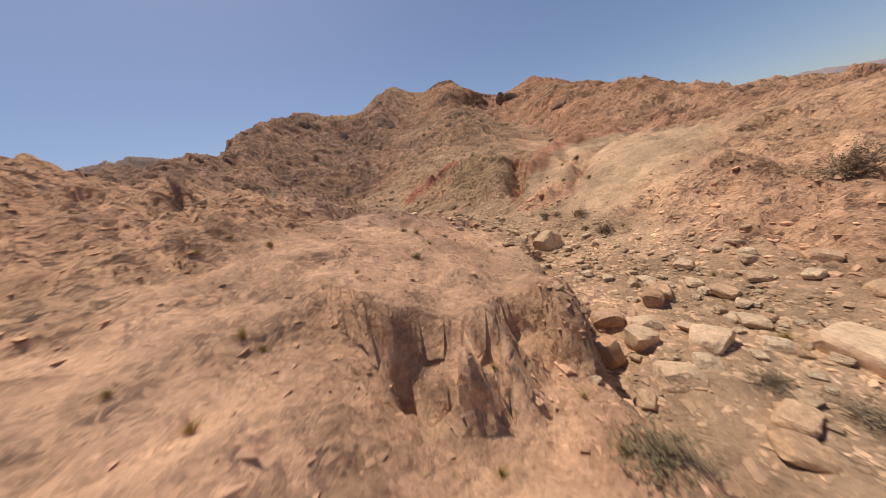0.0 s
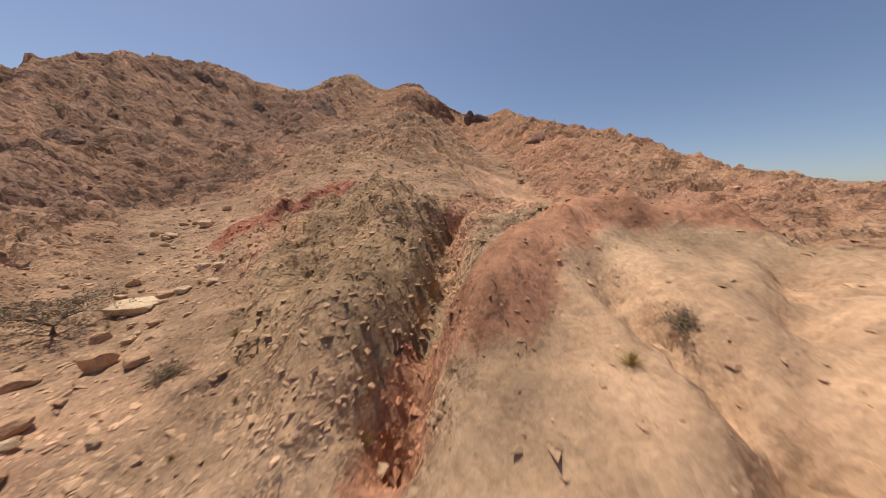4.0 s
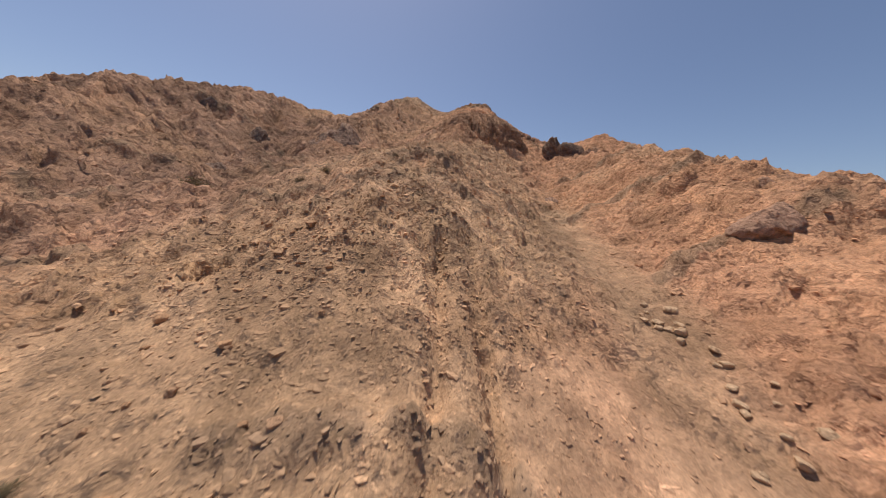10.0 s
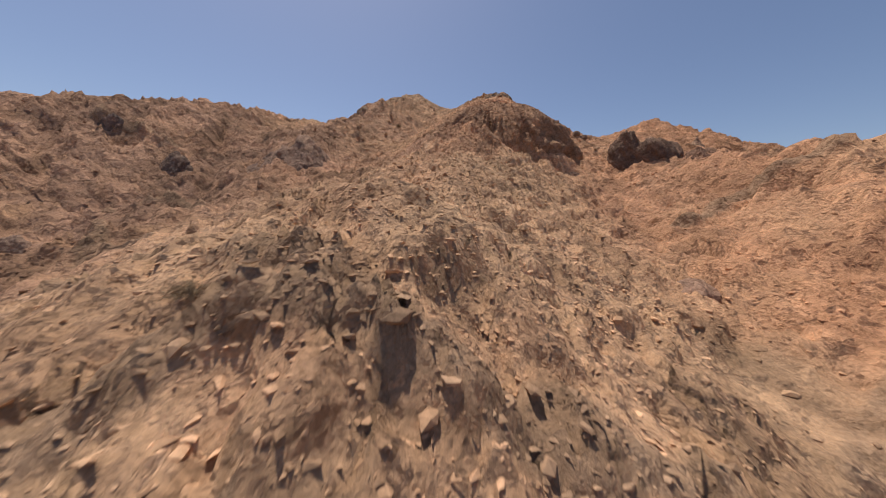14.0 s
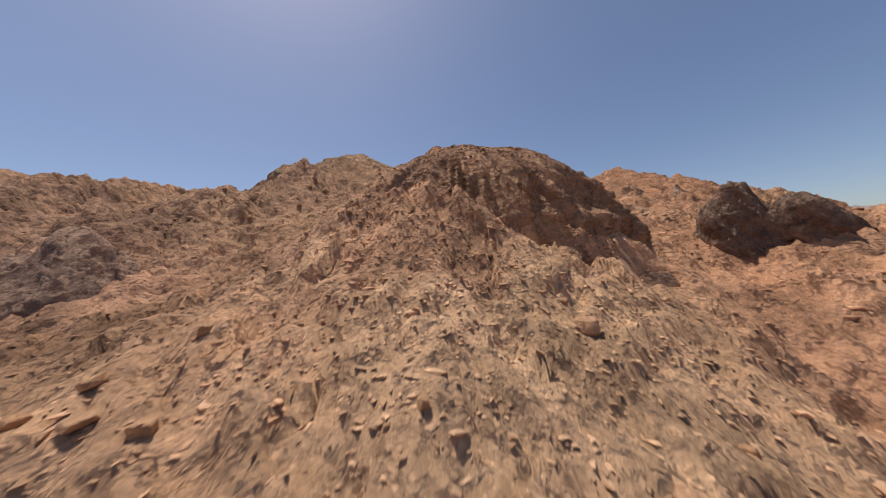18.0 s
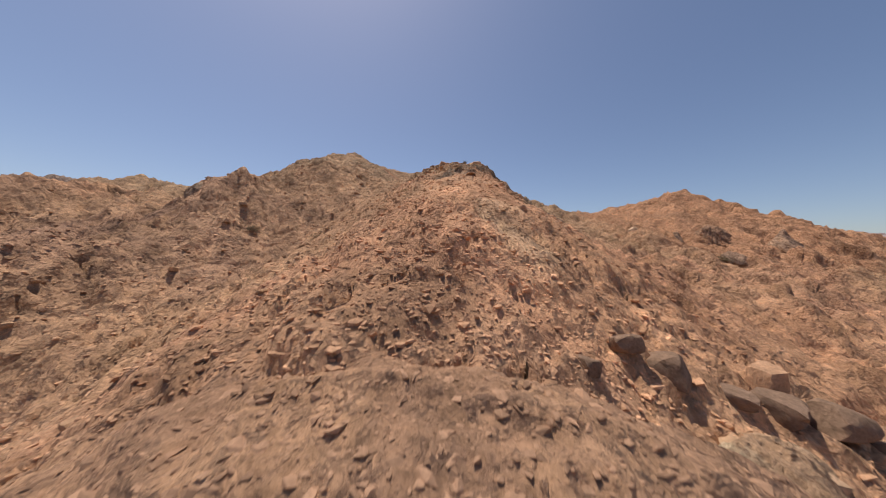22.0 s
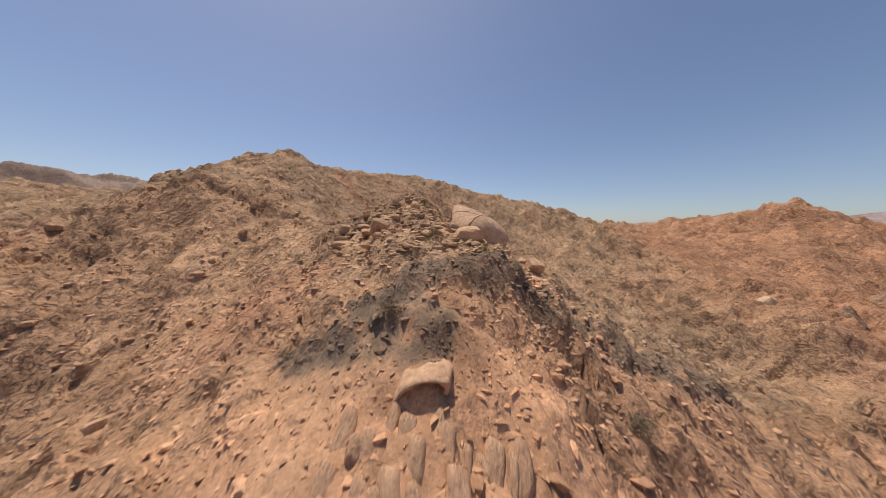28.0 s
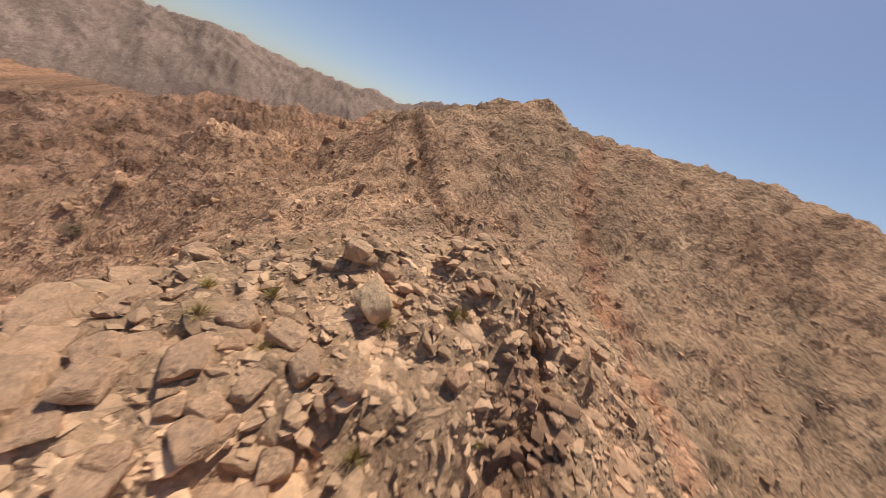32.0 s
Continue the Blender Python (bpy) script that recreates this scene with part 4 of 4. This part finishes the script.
strewn(290, in_wadi_near, (0.1, 0.36), ((0.55, 0.42, 0.295), (0.50, 0.37, 0.25), (0.57, 0.45, 0.32)), "flat pale stone in the dry stream bed", "flat stones in the stream bed", (0.3, 0.55), 0.1, "flat_stone")
strewn(190, on_head, (0.12, 0.34), (GREYTAN, (0.49, 0.335, 0.225), (0.47, 0.315, 0.21)), "angular tan boulder on the crest of the spur", "boulders on the spur's crest", (0.3, 0.62), 0.3)
strewn(45, on_scree, (0.12, 0.34), (TAN, (0.42, 0.275, 0.18)), "angular block on the stony slope", "blocks on the stony slope", name="rock_block")
strewn(70, on_upper, (0.18, 0.55), ((0.43, 0.29, 0.19), (0.40, 0.265, 0.175)), "angular tan block on the scree slope", "blocks on the upper scree", name="rock_block")
strewn(45, on_spur, (0.12, 0.36), (TAN, (0.42, 0.27, 0.175)), "broken tan block on the spur", "blocks on the spur", name="rock_block")

# ---- the cracked boulder: pieces that once were one ----
cracked = tagged(new("cracked_boulder"), "great smooth tan boulder split by open cracks", "boulder")
cracked.matrix_world = pose(19.95, 142.7, 46.6, 0, 0, -14) @ pose(0, 0, 0, -3, 15, 0)
cv, cf = rock_shape(214, 6, 10, 4.5, 0.02)
cuts = [((1, -0.3, 0.05), 0.05), ((0.45, 1, 0.1), -0.45), ((1, -0.7, 0.2), -0.55), ((0.4, 1, -0.1), 0.35)]
for signs in ((1, 0, 0, 0), (-1, -1, 0, 0), (-1, 1, 1, -1), (-1, 1, -1, -1), (-1, 1, 0, 1)):
    bm = bmesh.new()
    verts = [bm.verts.new(p) for p in cv * (1.6, 1.8, 1.55)]
    for q in cf:
        bm.faces.new([verts[k] for k in q])
    for (n, d), s in zip(cuts, signs):
        if s:
            n = Vector(n).normalized()
            cut = bmesh.ops.bisect_plane(bm, geom=bm.verts[:] + bm.edges[:] + bm.faces[:], plane_co=n * (d + 0.035 * s), plane_no=n * -s, clear_outer=True)
            bmesh.ops.holes_fill(bm, edges=[e for e in bm.edges if e.is_boundary])
    bmesh.ops.triangulate(bm, faces=bm.faces[:])
    bm.verts.index_update()
    pv, pf = np.array([p.co[:] for p in bm.verts]), np.array([[p.index for p in q.verts] for q in bm.faces])
    bm.free()
    m = raw_mesh("boulder_piece", pv, pf, mottled(pv, (0.50, 0.315, 0.20), (0.54, 0.35, 0.225), 0.9, 0, 3), M_ROCK, True)
    m.set_sharp_from_angle(angle=radians(40))
    ob = new("boulder_piece", m)
    ob.parent = cracked

# ---- the hooded rock and the rounded pillars below it ----
hu, hw = np.meshgrid(np.linspace(-0.25, math.pi + 0.2, 46), np.linspace(0, 2 * math.pi, 28, endpoint=False), indexing="ij")
thick = 0.13 + 0.05 * np.sin(hu) + 0.05 * value_noise(hu * 2.2, np.sin(hw) + 3, 8)
ring = 1 + thick * np.cos(hw) / 0.55
hv = np.stack([0.52 * ring * np.cos(hu) + 0.03 * value_noise(hu * 3, hw, 9), 0.45 + 0.62 * np.sin(hw) + 0.12 * np.cos(hu), 0.3 * ring * np.sin(hu) + 0.1 * np.cos(hu)], -1).reshape(-1, 3)
hk = np.arange(46 * 28).reshape(46, 28)
hf = np.stack([hk[:-1], np.roll(hk, -1, 1)[:-1], np.roll(hk, -1, 1)[1:], hk[1:]], -1).reshape(-1, 4)
hood = new("hooded_rock", raw_mesh("hooded_rock", hv, hf, mottled(hv, (0.53, 0.32, 0.195), (0.58, 0.36, 0.22), 0.6, 0, 8), M_ROCK, True))
hood.location = (18.4, 133.75, float(height_at(18.4, 133.75)) - 0.08)
tagged(hood, "rounded orange rock with a hollow under its hood", "rock")
for k in range(26):
    x, y = 17.0 + 0.29 * (k % 13) + rng.uniform(-0.08, 0.08), (133.1 if k < 13 else 132.2) + rng.uniform(-0.25, 0.25)
    v, f = BOULDER_KINDS[(0, 4, 8)[k % 3]]
    knob = new("upright_rock", raw_mesh("upright_rock", v, f, mottled(v, (0.52, 0.305, 0.185), (0.57, 0.345, 0.21), 0.7, 0.0, k), M_ROCK, True))
    knob.matrix_world = pose(x, y, float(height_at(x, y)) - rng.uniform(0.16, 0.3), 36, rng.uniform(-12, 12), rng.uniform(-12, 12)) @ Matrix.Diagonal((rng.uniform(0.16, 0.3), rng.uniform(0.3, 0.75), 0.38, 1))
    tagged(knob, "rounded upright rib of orange rock on the slope", "rock", "ribs below the hooded rock")


# ---- stones too many to count ----
from mathutils.bvhtree import BVHTree

dome_tree = BVHTree.FromPolygons([p.co for p in dome.data.vertices], [tuple(q.vertices) for q in dome.data.polygons])

def stone_field(name, label, n, where, sizes, sub, seed, spread=2.4, lift=1.0):
    """Loose stones over a part of the hillside, in one mesh."""
    r = np.random.default_rng(seed)
    x, y = where(r, n)
    keep = (tongue(x, y) + patch(x, y, 13.2, 20, 6, 7) < 0.5) | (r.random(n) < 0.2)
    x, y, n = x[keep], y[keep], int(keep.sum())
    kinds = [rock_shape(300 + k, sub, 9, 14, 0.0, 0.6)[0] for k in range(8)]
    f0 = ICO[sub][1]
    size = sizes[0] * (sizes[1] / sizes[0]) ** (r.random(n) ** spread)
    a, e = r.uniform(0, 6.28, n), r.normal(0, 0.3, n)
    z = height_at(x, y) - 0.22 * size
    on_dome = np.zeros(n, bool)
    for k in np.nonzero((np.abs(x - 15.8) < 15) & (np.abs(y - 110.8) < 9))[0]:
        over, lean = dome_tree.ray_cast(Vector((x[k] - 15.8, y[k] - 110.8, 20)), Vector((0, 0, -1)))[:2]
        if over and over.z + 25.1 > z[k]:
            z[k] = over.z + 25.1 - (0.25 * size[k] if lean.z > 0.62 else 1.0)
            on_dome[k] = True
    base = np.stack([kinds[k] for k in r.integers(0, 8, n)])
    base = base * np.stack([size * r.uniform(0.8, 1.4, n), size * r.uniform(0.6, 1.0, n), size * r.uniform(0.55, 0.95, n)], -1)[:, None]
    c, s, ce, se = (q[:, None] for q in (np.cos(a), np.sin(a), np.cos(e), np.sin(e)))
    px, py, pz = base[..., 0], base[..., 1] * ce - base[..., 2] * se, base[..., 1] * se + base[..., 2] * ce
    v = np.stack([c * px - s * py + x[:, None], s * px + c * py + y[:, None], pz + z[:, None]], -1)
    f = (f0[None] + (np.arange(n) * len(ICO[sub][0]))[:, None, None]).reshape(-1, 3)
    tone = np.where(on_dome[:, None], np.array((0.37, 0.217, 0.134)), geology(x, y)) * lift * r.uniform(0.72, 1.3, n)[:, None]
    tone = np.repeat(tone, len(ICO[sub][0]), 0)
    ob = new(name, raw_mesh(name, v.reshape(-1, 3), f, tone, M_ROCK, False))
    return tagged(ob, label, "stones", kind="stuff")


def all_over(r, n):
    y = r.uniform(-4, 158, n)
    return np.interp(y, (0, 20, 45, 158), (0, 4, 12, 15)) + r.normal(0, 10, n), y


def whole_hill(r, n):
    return r.uniform(-48, 50, n), r.uniform(30, 178, n)


def bed(r, n):
    k, u = r.integers(0, len(WADI) - 1, n), r.random(n)
    p = np.array(WADI, float)
    x, y = p[k] .T * (1 - u) + p[k + 1].T * u
    return x + r.normal(0, 2.3, n), y + r.normal(0, 0.8, n)


def head(r, n):
    y = r.uniform(138.5, 156, n)
    return 17.5 - 0.35 * (y - 143) + r.normal(0, 3.2, n), y


def slope(r, n):
    return r.normal(7, 6, n), r.uniform(40, 68, n)


def upper(r, n):
    return r.uniform(-22, 34, n), r.uniform(112, 176, n)


stone_field("stones", "loose stones over the rocky spur", 20000, all_over, (0.03, 0.17), 1, 11)
stone_field("stones", "loose stones scattered over the hillsides", 15000, whole_hill, (0.06, 0.3), 1, 12)
stone_field("pebbles", "pale stones and gravel in the dry stream bed", 8500, bed, (0.035, 0.2), 1, 13, 2.0, 1.12)


def stream(r, n):
    y = r.uniform(-1, 25, n)
    return np.interp(y, (0, 10, 14, 19, 25), (7.4, 6.8, 4.7, 1.6, -1.2)) + r.normal(0, 1, n) * (2.1 - 0.04 * y), y


stone_field("pebbles", "dense flat pale stones lining the stream bed", 5600, stream, (0.05, 0.2), 1, 19, 1.6, 1.3)
stone_field("stones", "broken tan stones on the crest of the spur", 8000, head, (0.04, 0.24), 1, 14, 2.0, 1.1)
stone_field("stones", "angular blocks heaped on the crest of the spur", 260, head, (0.14, 0.34), 2, 24, 1.5)
stone_field("stones", "loose flat stones on the lower slope", 7000, slope, (0.04, 0.22), 1, 15)
stone_field("stones", "loose stones on the upper slopes", 12000, upper, (0.05, 0.26), 1, 16)


def close_by(r, n):
    y = r.uniform(-2, 152, n)
    return np.interp(y, (0, 20, 30, 45, 90, 152), (0, 5, 9, 13, 14, 17)) + r.normal(0, 6.5, n), y


ICO[0] = (np.array(((1, 0, 0), (-1, 0, 0), (0, 1, 0), (0, -1, 0), (0, 0, 1), (0, 0, -1)), float) + np.array(((0.1, 0.2, 0.1), (0, -0.2, 0.1), (0.2, 0, 0.15), (-0.1, 0, 0), (0.1, 0.1, -0.2), (0, 0, 0.2))),
          np.array(((0, 2, 4), (2, 1, 4), (1, 3, 4), (3, 0, 4), (2, 0, 5), (1, 2, 5), (3, 1, 5), (0, 3, 5))))
stone_field("gravel", "small broken stones and gravel on the ridge", 105000, close_by, (0.025, 0.15), 0, 17, 1.7)
stone_field("stones", "broken dark stones on the rock dome", 5000, lambda r, n: (r.normal(16, 6, n), r.normal(110, 3.2, n)), (0.04, 0.17), 1, 18)


# ---- plants ----
def plain_material(name, colour, rough=0.9, spread=0.25):
    m = bpy.data.materials.new(name)
    m.use_nodes = True
    nodes, t = m.node_tree.nodes, m.node_tree.links
    b = nodes["Principled BSDF"]
    b.inputs["Roughness"].default_value = rough
    b.inputs["Specular IOR Level"].default_value = 0.2
    info, noise_node, hue = nodes.new("ShaderNodeObjectInfo"), nodes.new("ShaderNodeTexNoise"), nodes.new("ShaderNodeHueSaturation")
    noise_node.inputs["Scale"].default_value = 9
    add = nodes.new("ShaderNodeMath")
    add.operation = "MULTIPLY_ADD"
    t.new(info.outputs["Random"], add.inputs[0])
    add.inputs[1].default_value = spread
    t.new(noise_node.outputs["Fac"], add.inputs[2])
    r = nodes.new("ShaderNodeMapRange")
    r.inputs["From Min"].default_value, r.inputs["From Max"].default_value = 0.3, 0.7 + spread
    r.inputs["To Min"].default_value, r.inputs["To Max"].default_value = 0.65, 1.35
    t.new(add.outputs[0], r.inputs["Value"])
    hue.inputs["Color"].default_value = (*colour, 1)
    t.new(r.outputs["Result"], hue.inputs["Value"])
    t.new(hue.outputs["Color"], b.inputs["Base Color"])
    return m


M_TWIG, M_BARK = plain_material("dry_twigs", (0.27, 0.20, 0.135)), plain_material("bark", (0.16, 0.115, 0.08))
M_LEAF, M_DRY, M_STRAW = plain_material("grey_green_leaves", (0.24, 0.185, 0.10)), plain_material("dry_leaves", (0.30, 0.225, 0.14)), plain_material("straw", (0.42, 0.32, 0.12))


def tubes(paths, widths, sides=3):
    """Thin tapered tubes along many short lines, as vertices and quads."""
    vs, fs = [], []
    for p, w in zip(paths, widths):
        base = len(vs)
        for k, q in enumerate(p):
            r = w * (1 - 0.8 * k / (len(p) - 1))
            ahead = (p[min(k + 1, len(p) - 1)] - p[max(k - 1, 0)])
            ahead = ahead / (np.linalg.norm(ahead) + 1e-9)
            side = np.cross(ahead, (0.3, 0.5, 0.81))
            side /= np.linalg.norm(side) + 1e-9
            up = np.cross(side, ahead)
            for a in range(sides):
                vs.append(q + r * (math.cos(6.283 * a / sides) * side + math.sin(6.283 * a / sides) * up))
        for k in range(len(p) - 1):
            for a in range(sides):
                b = (a + 1) % sides
                fs.append((base + k * sides + a, base + k * sides + b, base + (k + 1) * sides + b, base + (k + 1) * sides + a))
    return np.array(vs), np.array(fs)


def leaflets(places, size, r):
    """Small leaf blades at places, turned at random."""
    n = len(places)
    a, b = r.normal(size=(n, 3)), r.normal(size=(n, 3))
    a /= np.linalg.norm(a, axis=1)[:, None]
    b -= (a * b).sum(1)[:, None] * a
    b /= np.linalg.norm(b, axis=1)[:, None]
    s = (size * r.uniform(0.6, 1.4, n))[:, None]
    v = np.stack([places - a * s, places + b * s * 0.45, places + a * s, places - b * s * 0.45], 1).reshape(-1, 3)
    return v, np.arange(4 * n).reshape(-1, 4)


def shrub_kind(seed, twigs, leaf_count, leaf_material, flat):
    r = np.random.default_rng(seed)
    paths, tips = [], []
    for _ in range(twigs):
        a, e = r.uniform(0, 6.28), r.uniform(0.15, 1.5)
        d = np.array((math.cos(a) * math.cos(e), math.sin(a) * math.cos(e), math.sin(e) * flat))
        ln, bend = r.uniform(0.55, 1.0), r.normal(0, 0.16, 3)
        p = [d * ln * u + bend * u * u + (0, 0, 0.02) for u in (0, 0.35, 0.7, 1.0)]
        paths.append(p)
        for _ in range(3):
            u = r.uniform(0.4, 0.95)
            q = d * ln * u + bend * u * u
            side = d * 0.2 + r.normal(0, 0.17, 3)
            paths.append([q, q + side * 0.6, q + side])
            tips += [q + side * v for v in r.uniform(0.3, 1.05, 4)]
    widths = [0.009 if len(p) == 4 else 0.0045 for p in paths]
    v, f = tubes(paths, widths)
    tips = np.array(tips)
    lv, lf = leaflets(tips[r.integers(0, len(tips), leaf_count)] + r.normal(0, 0.03, (leaf_count, 3)), 0.034, r)
    return raw_mesh("twigs", v, f, None, M_TWIG), raw_mesh("leaves", lv, lf, None, leaf_material)


SHRUBS = [shrub_kind(401, 90, 2600, M_LEAF, 0.85), shrub_kind(402, 100, 2400, M_DRY, 0.8), shrub_kind(403, 90, 2200, M_DRY, 0.95)]


def shrub(x, y, size, kind, label, group=""):
    base = new("desert_shrub", SHRUBS[kind][0])
    leaves = new("leaves", SHRUBS[kind][1])
    leaves.parent = base
    base.matrix_world = pose(x, y, float(height_at(x, y)) - 0.03, 0, 0, rng.uniform(0, 360)) @ Matrix.Diagonal((size, size, size * rng.uniform(0.75, 0.95), 1))
    return tagged(base, label, "shrub", group)


for x, y, size, kind in ((5.4, 3.9, 0.4, 1), (5.9, 3.1, 0.5, 1), (2.1, 2.5, 0.6, 0), (2.9, 2.8, 0.35, 2), (8.4, 15.4, 0.55, 1), (8.2, 12.9, 0.62, 1), (7.9, 14.1, 0.36, 0),
                         (7.1, 17.3, 0.34, 0), (7.6, 16.7, 0.3, 0), (6.3, 15.1, 0.42, 1), (1.8, 21.9, 0.8, 1), (1.9, 25.9, 0.6, 1), (9.2, 18.6, 0.26, 0), (10.5, 17.8, 0.3, 0)):
    shrub(x, y, size, kind, "dry brown-green shrub beside the stony stream bed", "shrubs along the stream bed")
for x, y, size, kind in ((12.4, 22.5, 0.5, 2), (24.9, 53.9, 0.7, 0), (7.5, 53.1, 0.3, 0), (2.6, 133.8, 1.3, 1), (-4.4, 132.7, 0.9, 1), 
                         (11.6, 134.0, 0.6, 0), (17.2, 135.4, 0.5, 1), (22.3, 137.0, 0.55, 1), (24.6, 136.6, 0.6, 1), (57.2, 149.2, 1.4, 0),
                         (9.0, 74.5, 0.5, 1), (3.0, 73.2, 0.7, 0), (1.4, 72.0, 0.8, 1), (12.5, 50.5, 0.3, 0), (17.9, 139.4, 0.35, 0)):
    shrub(x, y, size, kind, "low grey-brown shrub among the rocks of the slope", "shrubs on the slopes")


for x, y, size in ((-1.0, 9.2, 0.27), (0.2, 12.3, 0.24), (-1.6, 12.2, 0.24), (7.0, 17.1, 0.26), (7.0, 17.7, 0.2), (-10.1, 73.5, 1.5)):
    shrub(x, y, size, 0, "low dense yellow-green shrub on bare stony ground", "green shrubs on bare ground")


def tuft_mesh(seed):
    r = np.random.default_rng(seed)
    paths = []
    for _ in range(90):
        a, e, ln = r.uniform(0, 6.28), r.uniform(0.5, 1.5), r.uniform(0.5, 1.0)
        d = np.array((math.cos(a) * math.cos(e), math.sin(a) * math.cos(e), math.sin(e)))
        paths.append([d * 0.05, d * ln * 0.6, d * ln + (0, 0, -0.12 * ln)])
    v, f = tubes(paths, [0.014] * len(paths))
    return raw_mesh("grass_tuft", v, f, None, M_STRAW)


TUFTS = [tuft_mesh(421), tuft_mesh(422)]
tuft_places = [(-3.7, 4.6), (-3.7, 3.0), (-4.9, 3.3), (-2.5, 7.2), (-1.0, 11.8), (-9.9, 9.9), (17.2, 141.0), (15.4, 143.8), (16.2, 144.6), (20.0, 138.9)]
while len(tuft_places) < 75:
    y = rng.uniform(1, 34) if len(tuft_places) < 60 else rng.uniform(139, 150)
    x = rng.normal(2, 6) if y < 40 else 17.5 - 0.35 * (y - 143) + rng.normal(0, 2)
    tuft_places.append((float(x), float(y)))
for k, (x, y) in enumerate(tuft_places):
    ob = new("grass_tuft", TUFTS[k % 2])
    s = rng.uniform(0.18, 0.36)
    ob.matrix_world = pose(x, y, float(height_at(x, y)) - 0.02, 0, 0, rng.uniform(0, 360)) @ Matrix.Diagonal((s, s, s, 1))
    tagged(ob, "small tuft of yellow dry grass on stony ground", "grass tuft", "dry grass tufts")


def acacia(x, y, high, wide, seed, label):
    """A flat-topped thorn tree."""
    r = np.random.default_rng(seed)
    top = tagged(new("thorn_tree"), label, "tree")
    top.location = (x, y, float(height_at(x, y)) - 0.05)
    limbs, twigs, tips = [], [], []
    fork = np.array((0.05, 0.03, 0.28 * high))
    for k in range(7):
        a = 6.283 * k / 7 + r.uniform(-0.3, 0.3)
        end = np.array((math.cos(a) * wide * r.uniform(0.45, 0.75), math.sin(a) * wide * r.uniform(0.45, 0.75), high * r.uniform(0.68, 0.85)))
        mid = fork + (end - fork) * 0.5 + (0, 0, 0.06 * high)
        limbs.append([fork, fork + (mid - fork) * 0.5 + r.normal(0, 0.03, 3), mid, end])
        for _ in range(16):
            q = mid + (end - mid) * r.random()
            o = np.array((r.normal(0, 0.3 * wide), r.normal(0, 0.3 * wide), r.uniform(0.05, 0.24) * high))
            twigs.append([q, q + o * 0.5 + r.normal(0, 0.03, 3), q + o])
            tips += [q + o * u + r.normal(0, 0.05, 3) for u in r.uniform(0.45, 1.1, 26)]
    for nm, ps, ws, mat in (("trunk", [[np.zeros(3), fork * (0.4, 0.2, 0.5), fork]], [0.07 * high], M_BARK), ("limbs", limbs, [0.045 * high] * 7, M_BARK), ("twigs", twigs, [0.008 * high] * len(twigs), M_TWIG)):
        v, f = tubes(ps, ws, 6 if nm != "twigs" else 3)
        ob = new(nm, raw_mesh(nm, v, f, None, mat, nm != "twigs"))
        ob.parent = top
    lv, lf = leaflets(np.array(tips), 0.04, r)
    ob = new("crown", raw_mesh("crown", lv, lf, None, M_DRY))
    ob.parent = top
    return top


acacia(-4.0, 29.6, 1.25, 2.0, 431, "flat-topped thorn tree with a thin brown crown")
shrub(13.5, 8.3, 1.25, 2, "large dry grey-brown shrub on the stony bank")
acacia(25.4, 40.8, 1.0, 1.3, 433, "small thorn tree in the stony gully")


# ---- far ranges ----
def mountain_range(name, label, az0, az1, far, deep, heights, seed, tone):
    """A range of bare hills far off: azimuths in degrees from +y towards +x, the height of its crest along it."""
    n, m = 420, 60
    a = np.radians(np.linspace(az0, az1, n))[None]
    u = np.linspace(0, 1, m)[:, None]
    r = far + deep * u
    x, y = 15 + np.sin(a) * r, 110 + np.cos(a) * r
    crest = np.interp(np.linspace(0, 1, n), np.linspace(0, 1, len(heights)), heights)[None]
    z = -30 + (crest + 30) * np.sin(np.pi * np.clip(u * 0.62, 0, 1)) ** 0.8
    z = z + 0.12 * (crest + 25) * crags(x, y, deep * 0.35, 7, seed, 0.64) * np.clip(u * 3, 0.1, 1)
    v = np.stack([x, y, z], -1).reshape(-1, 3)
    k = np.arange(n * m).reshape(m, n)
    f = np.stack([k[:-1, :-1], k[:-1, 1:], k[1:, 1:], k[1:, :-1]], -1).reshape(-1, 4)
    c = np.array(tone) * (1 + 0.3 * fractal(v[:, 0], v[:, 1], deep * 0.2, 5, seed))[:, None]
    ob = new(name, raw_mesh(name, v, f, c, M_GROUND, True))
    return tagged(ob, label, "mountain", kind="structure")


# distance haze is put into this range's pale pink tone
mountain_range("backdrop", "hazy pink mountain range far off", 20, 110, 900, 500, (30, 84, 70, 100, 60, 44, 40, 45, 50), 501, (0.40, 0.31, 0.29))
mountain_range("backdrop", "bare brown hills beyond the western slope", -140, -48, 230, 160, (52, 54, 54, 56, 62, 61, 64, 84, 86), 502, (0.40, 0.285, 0.22))
# haze painted in here too, as a pale grey-pink tone
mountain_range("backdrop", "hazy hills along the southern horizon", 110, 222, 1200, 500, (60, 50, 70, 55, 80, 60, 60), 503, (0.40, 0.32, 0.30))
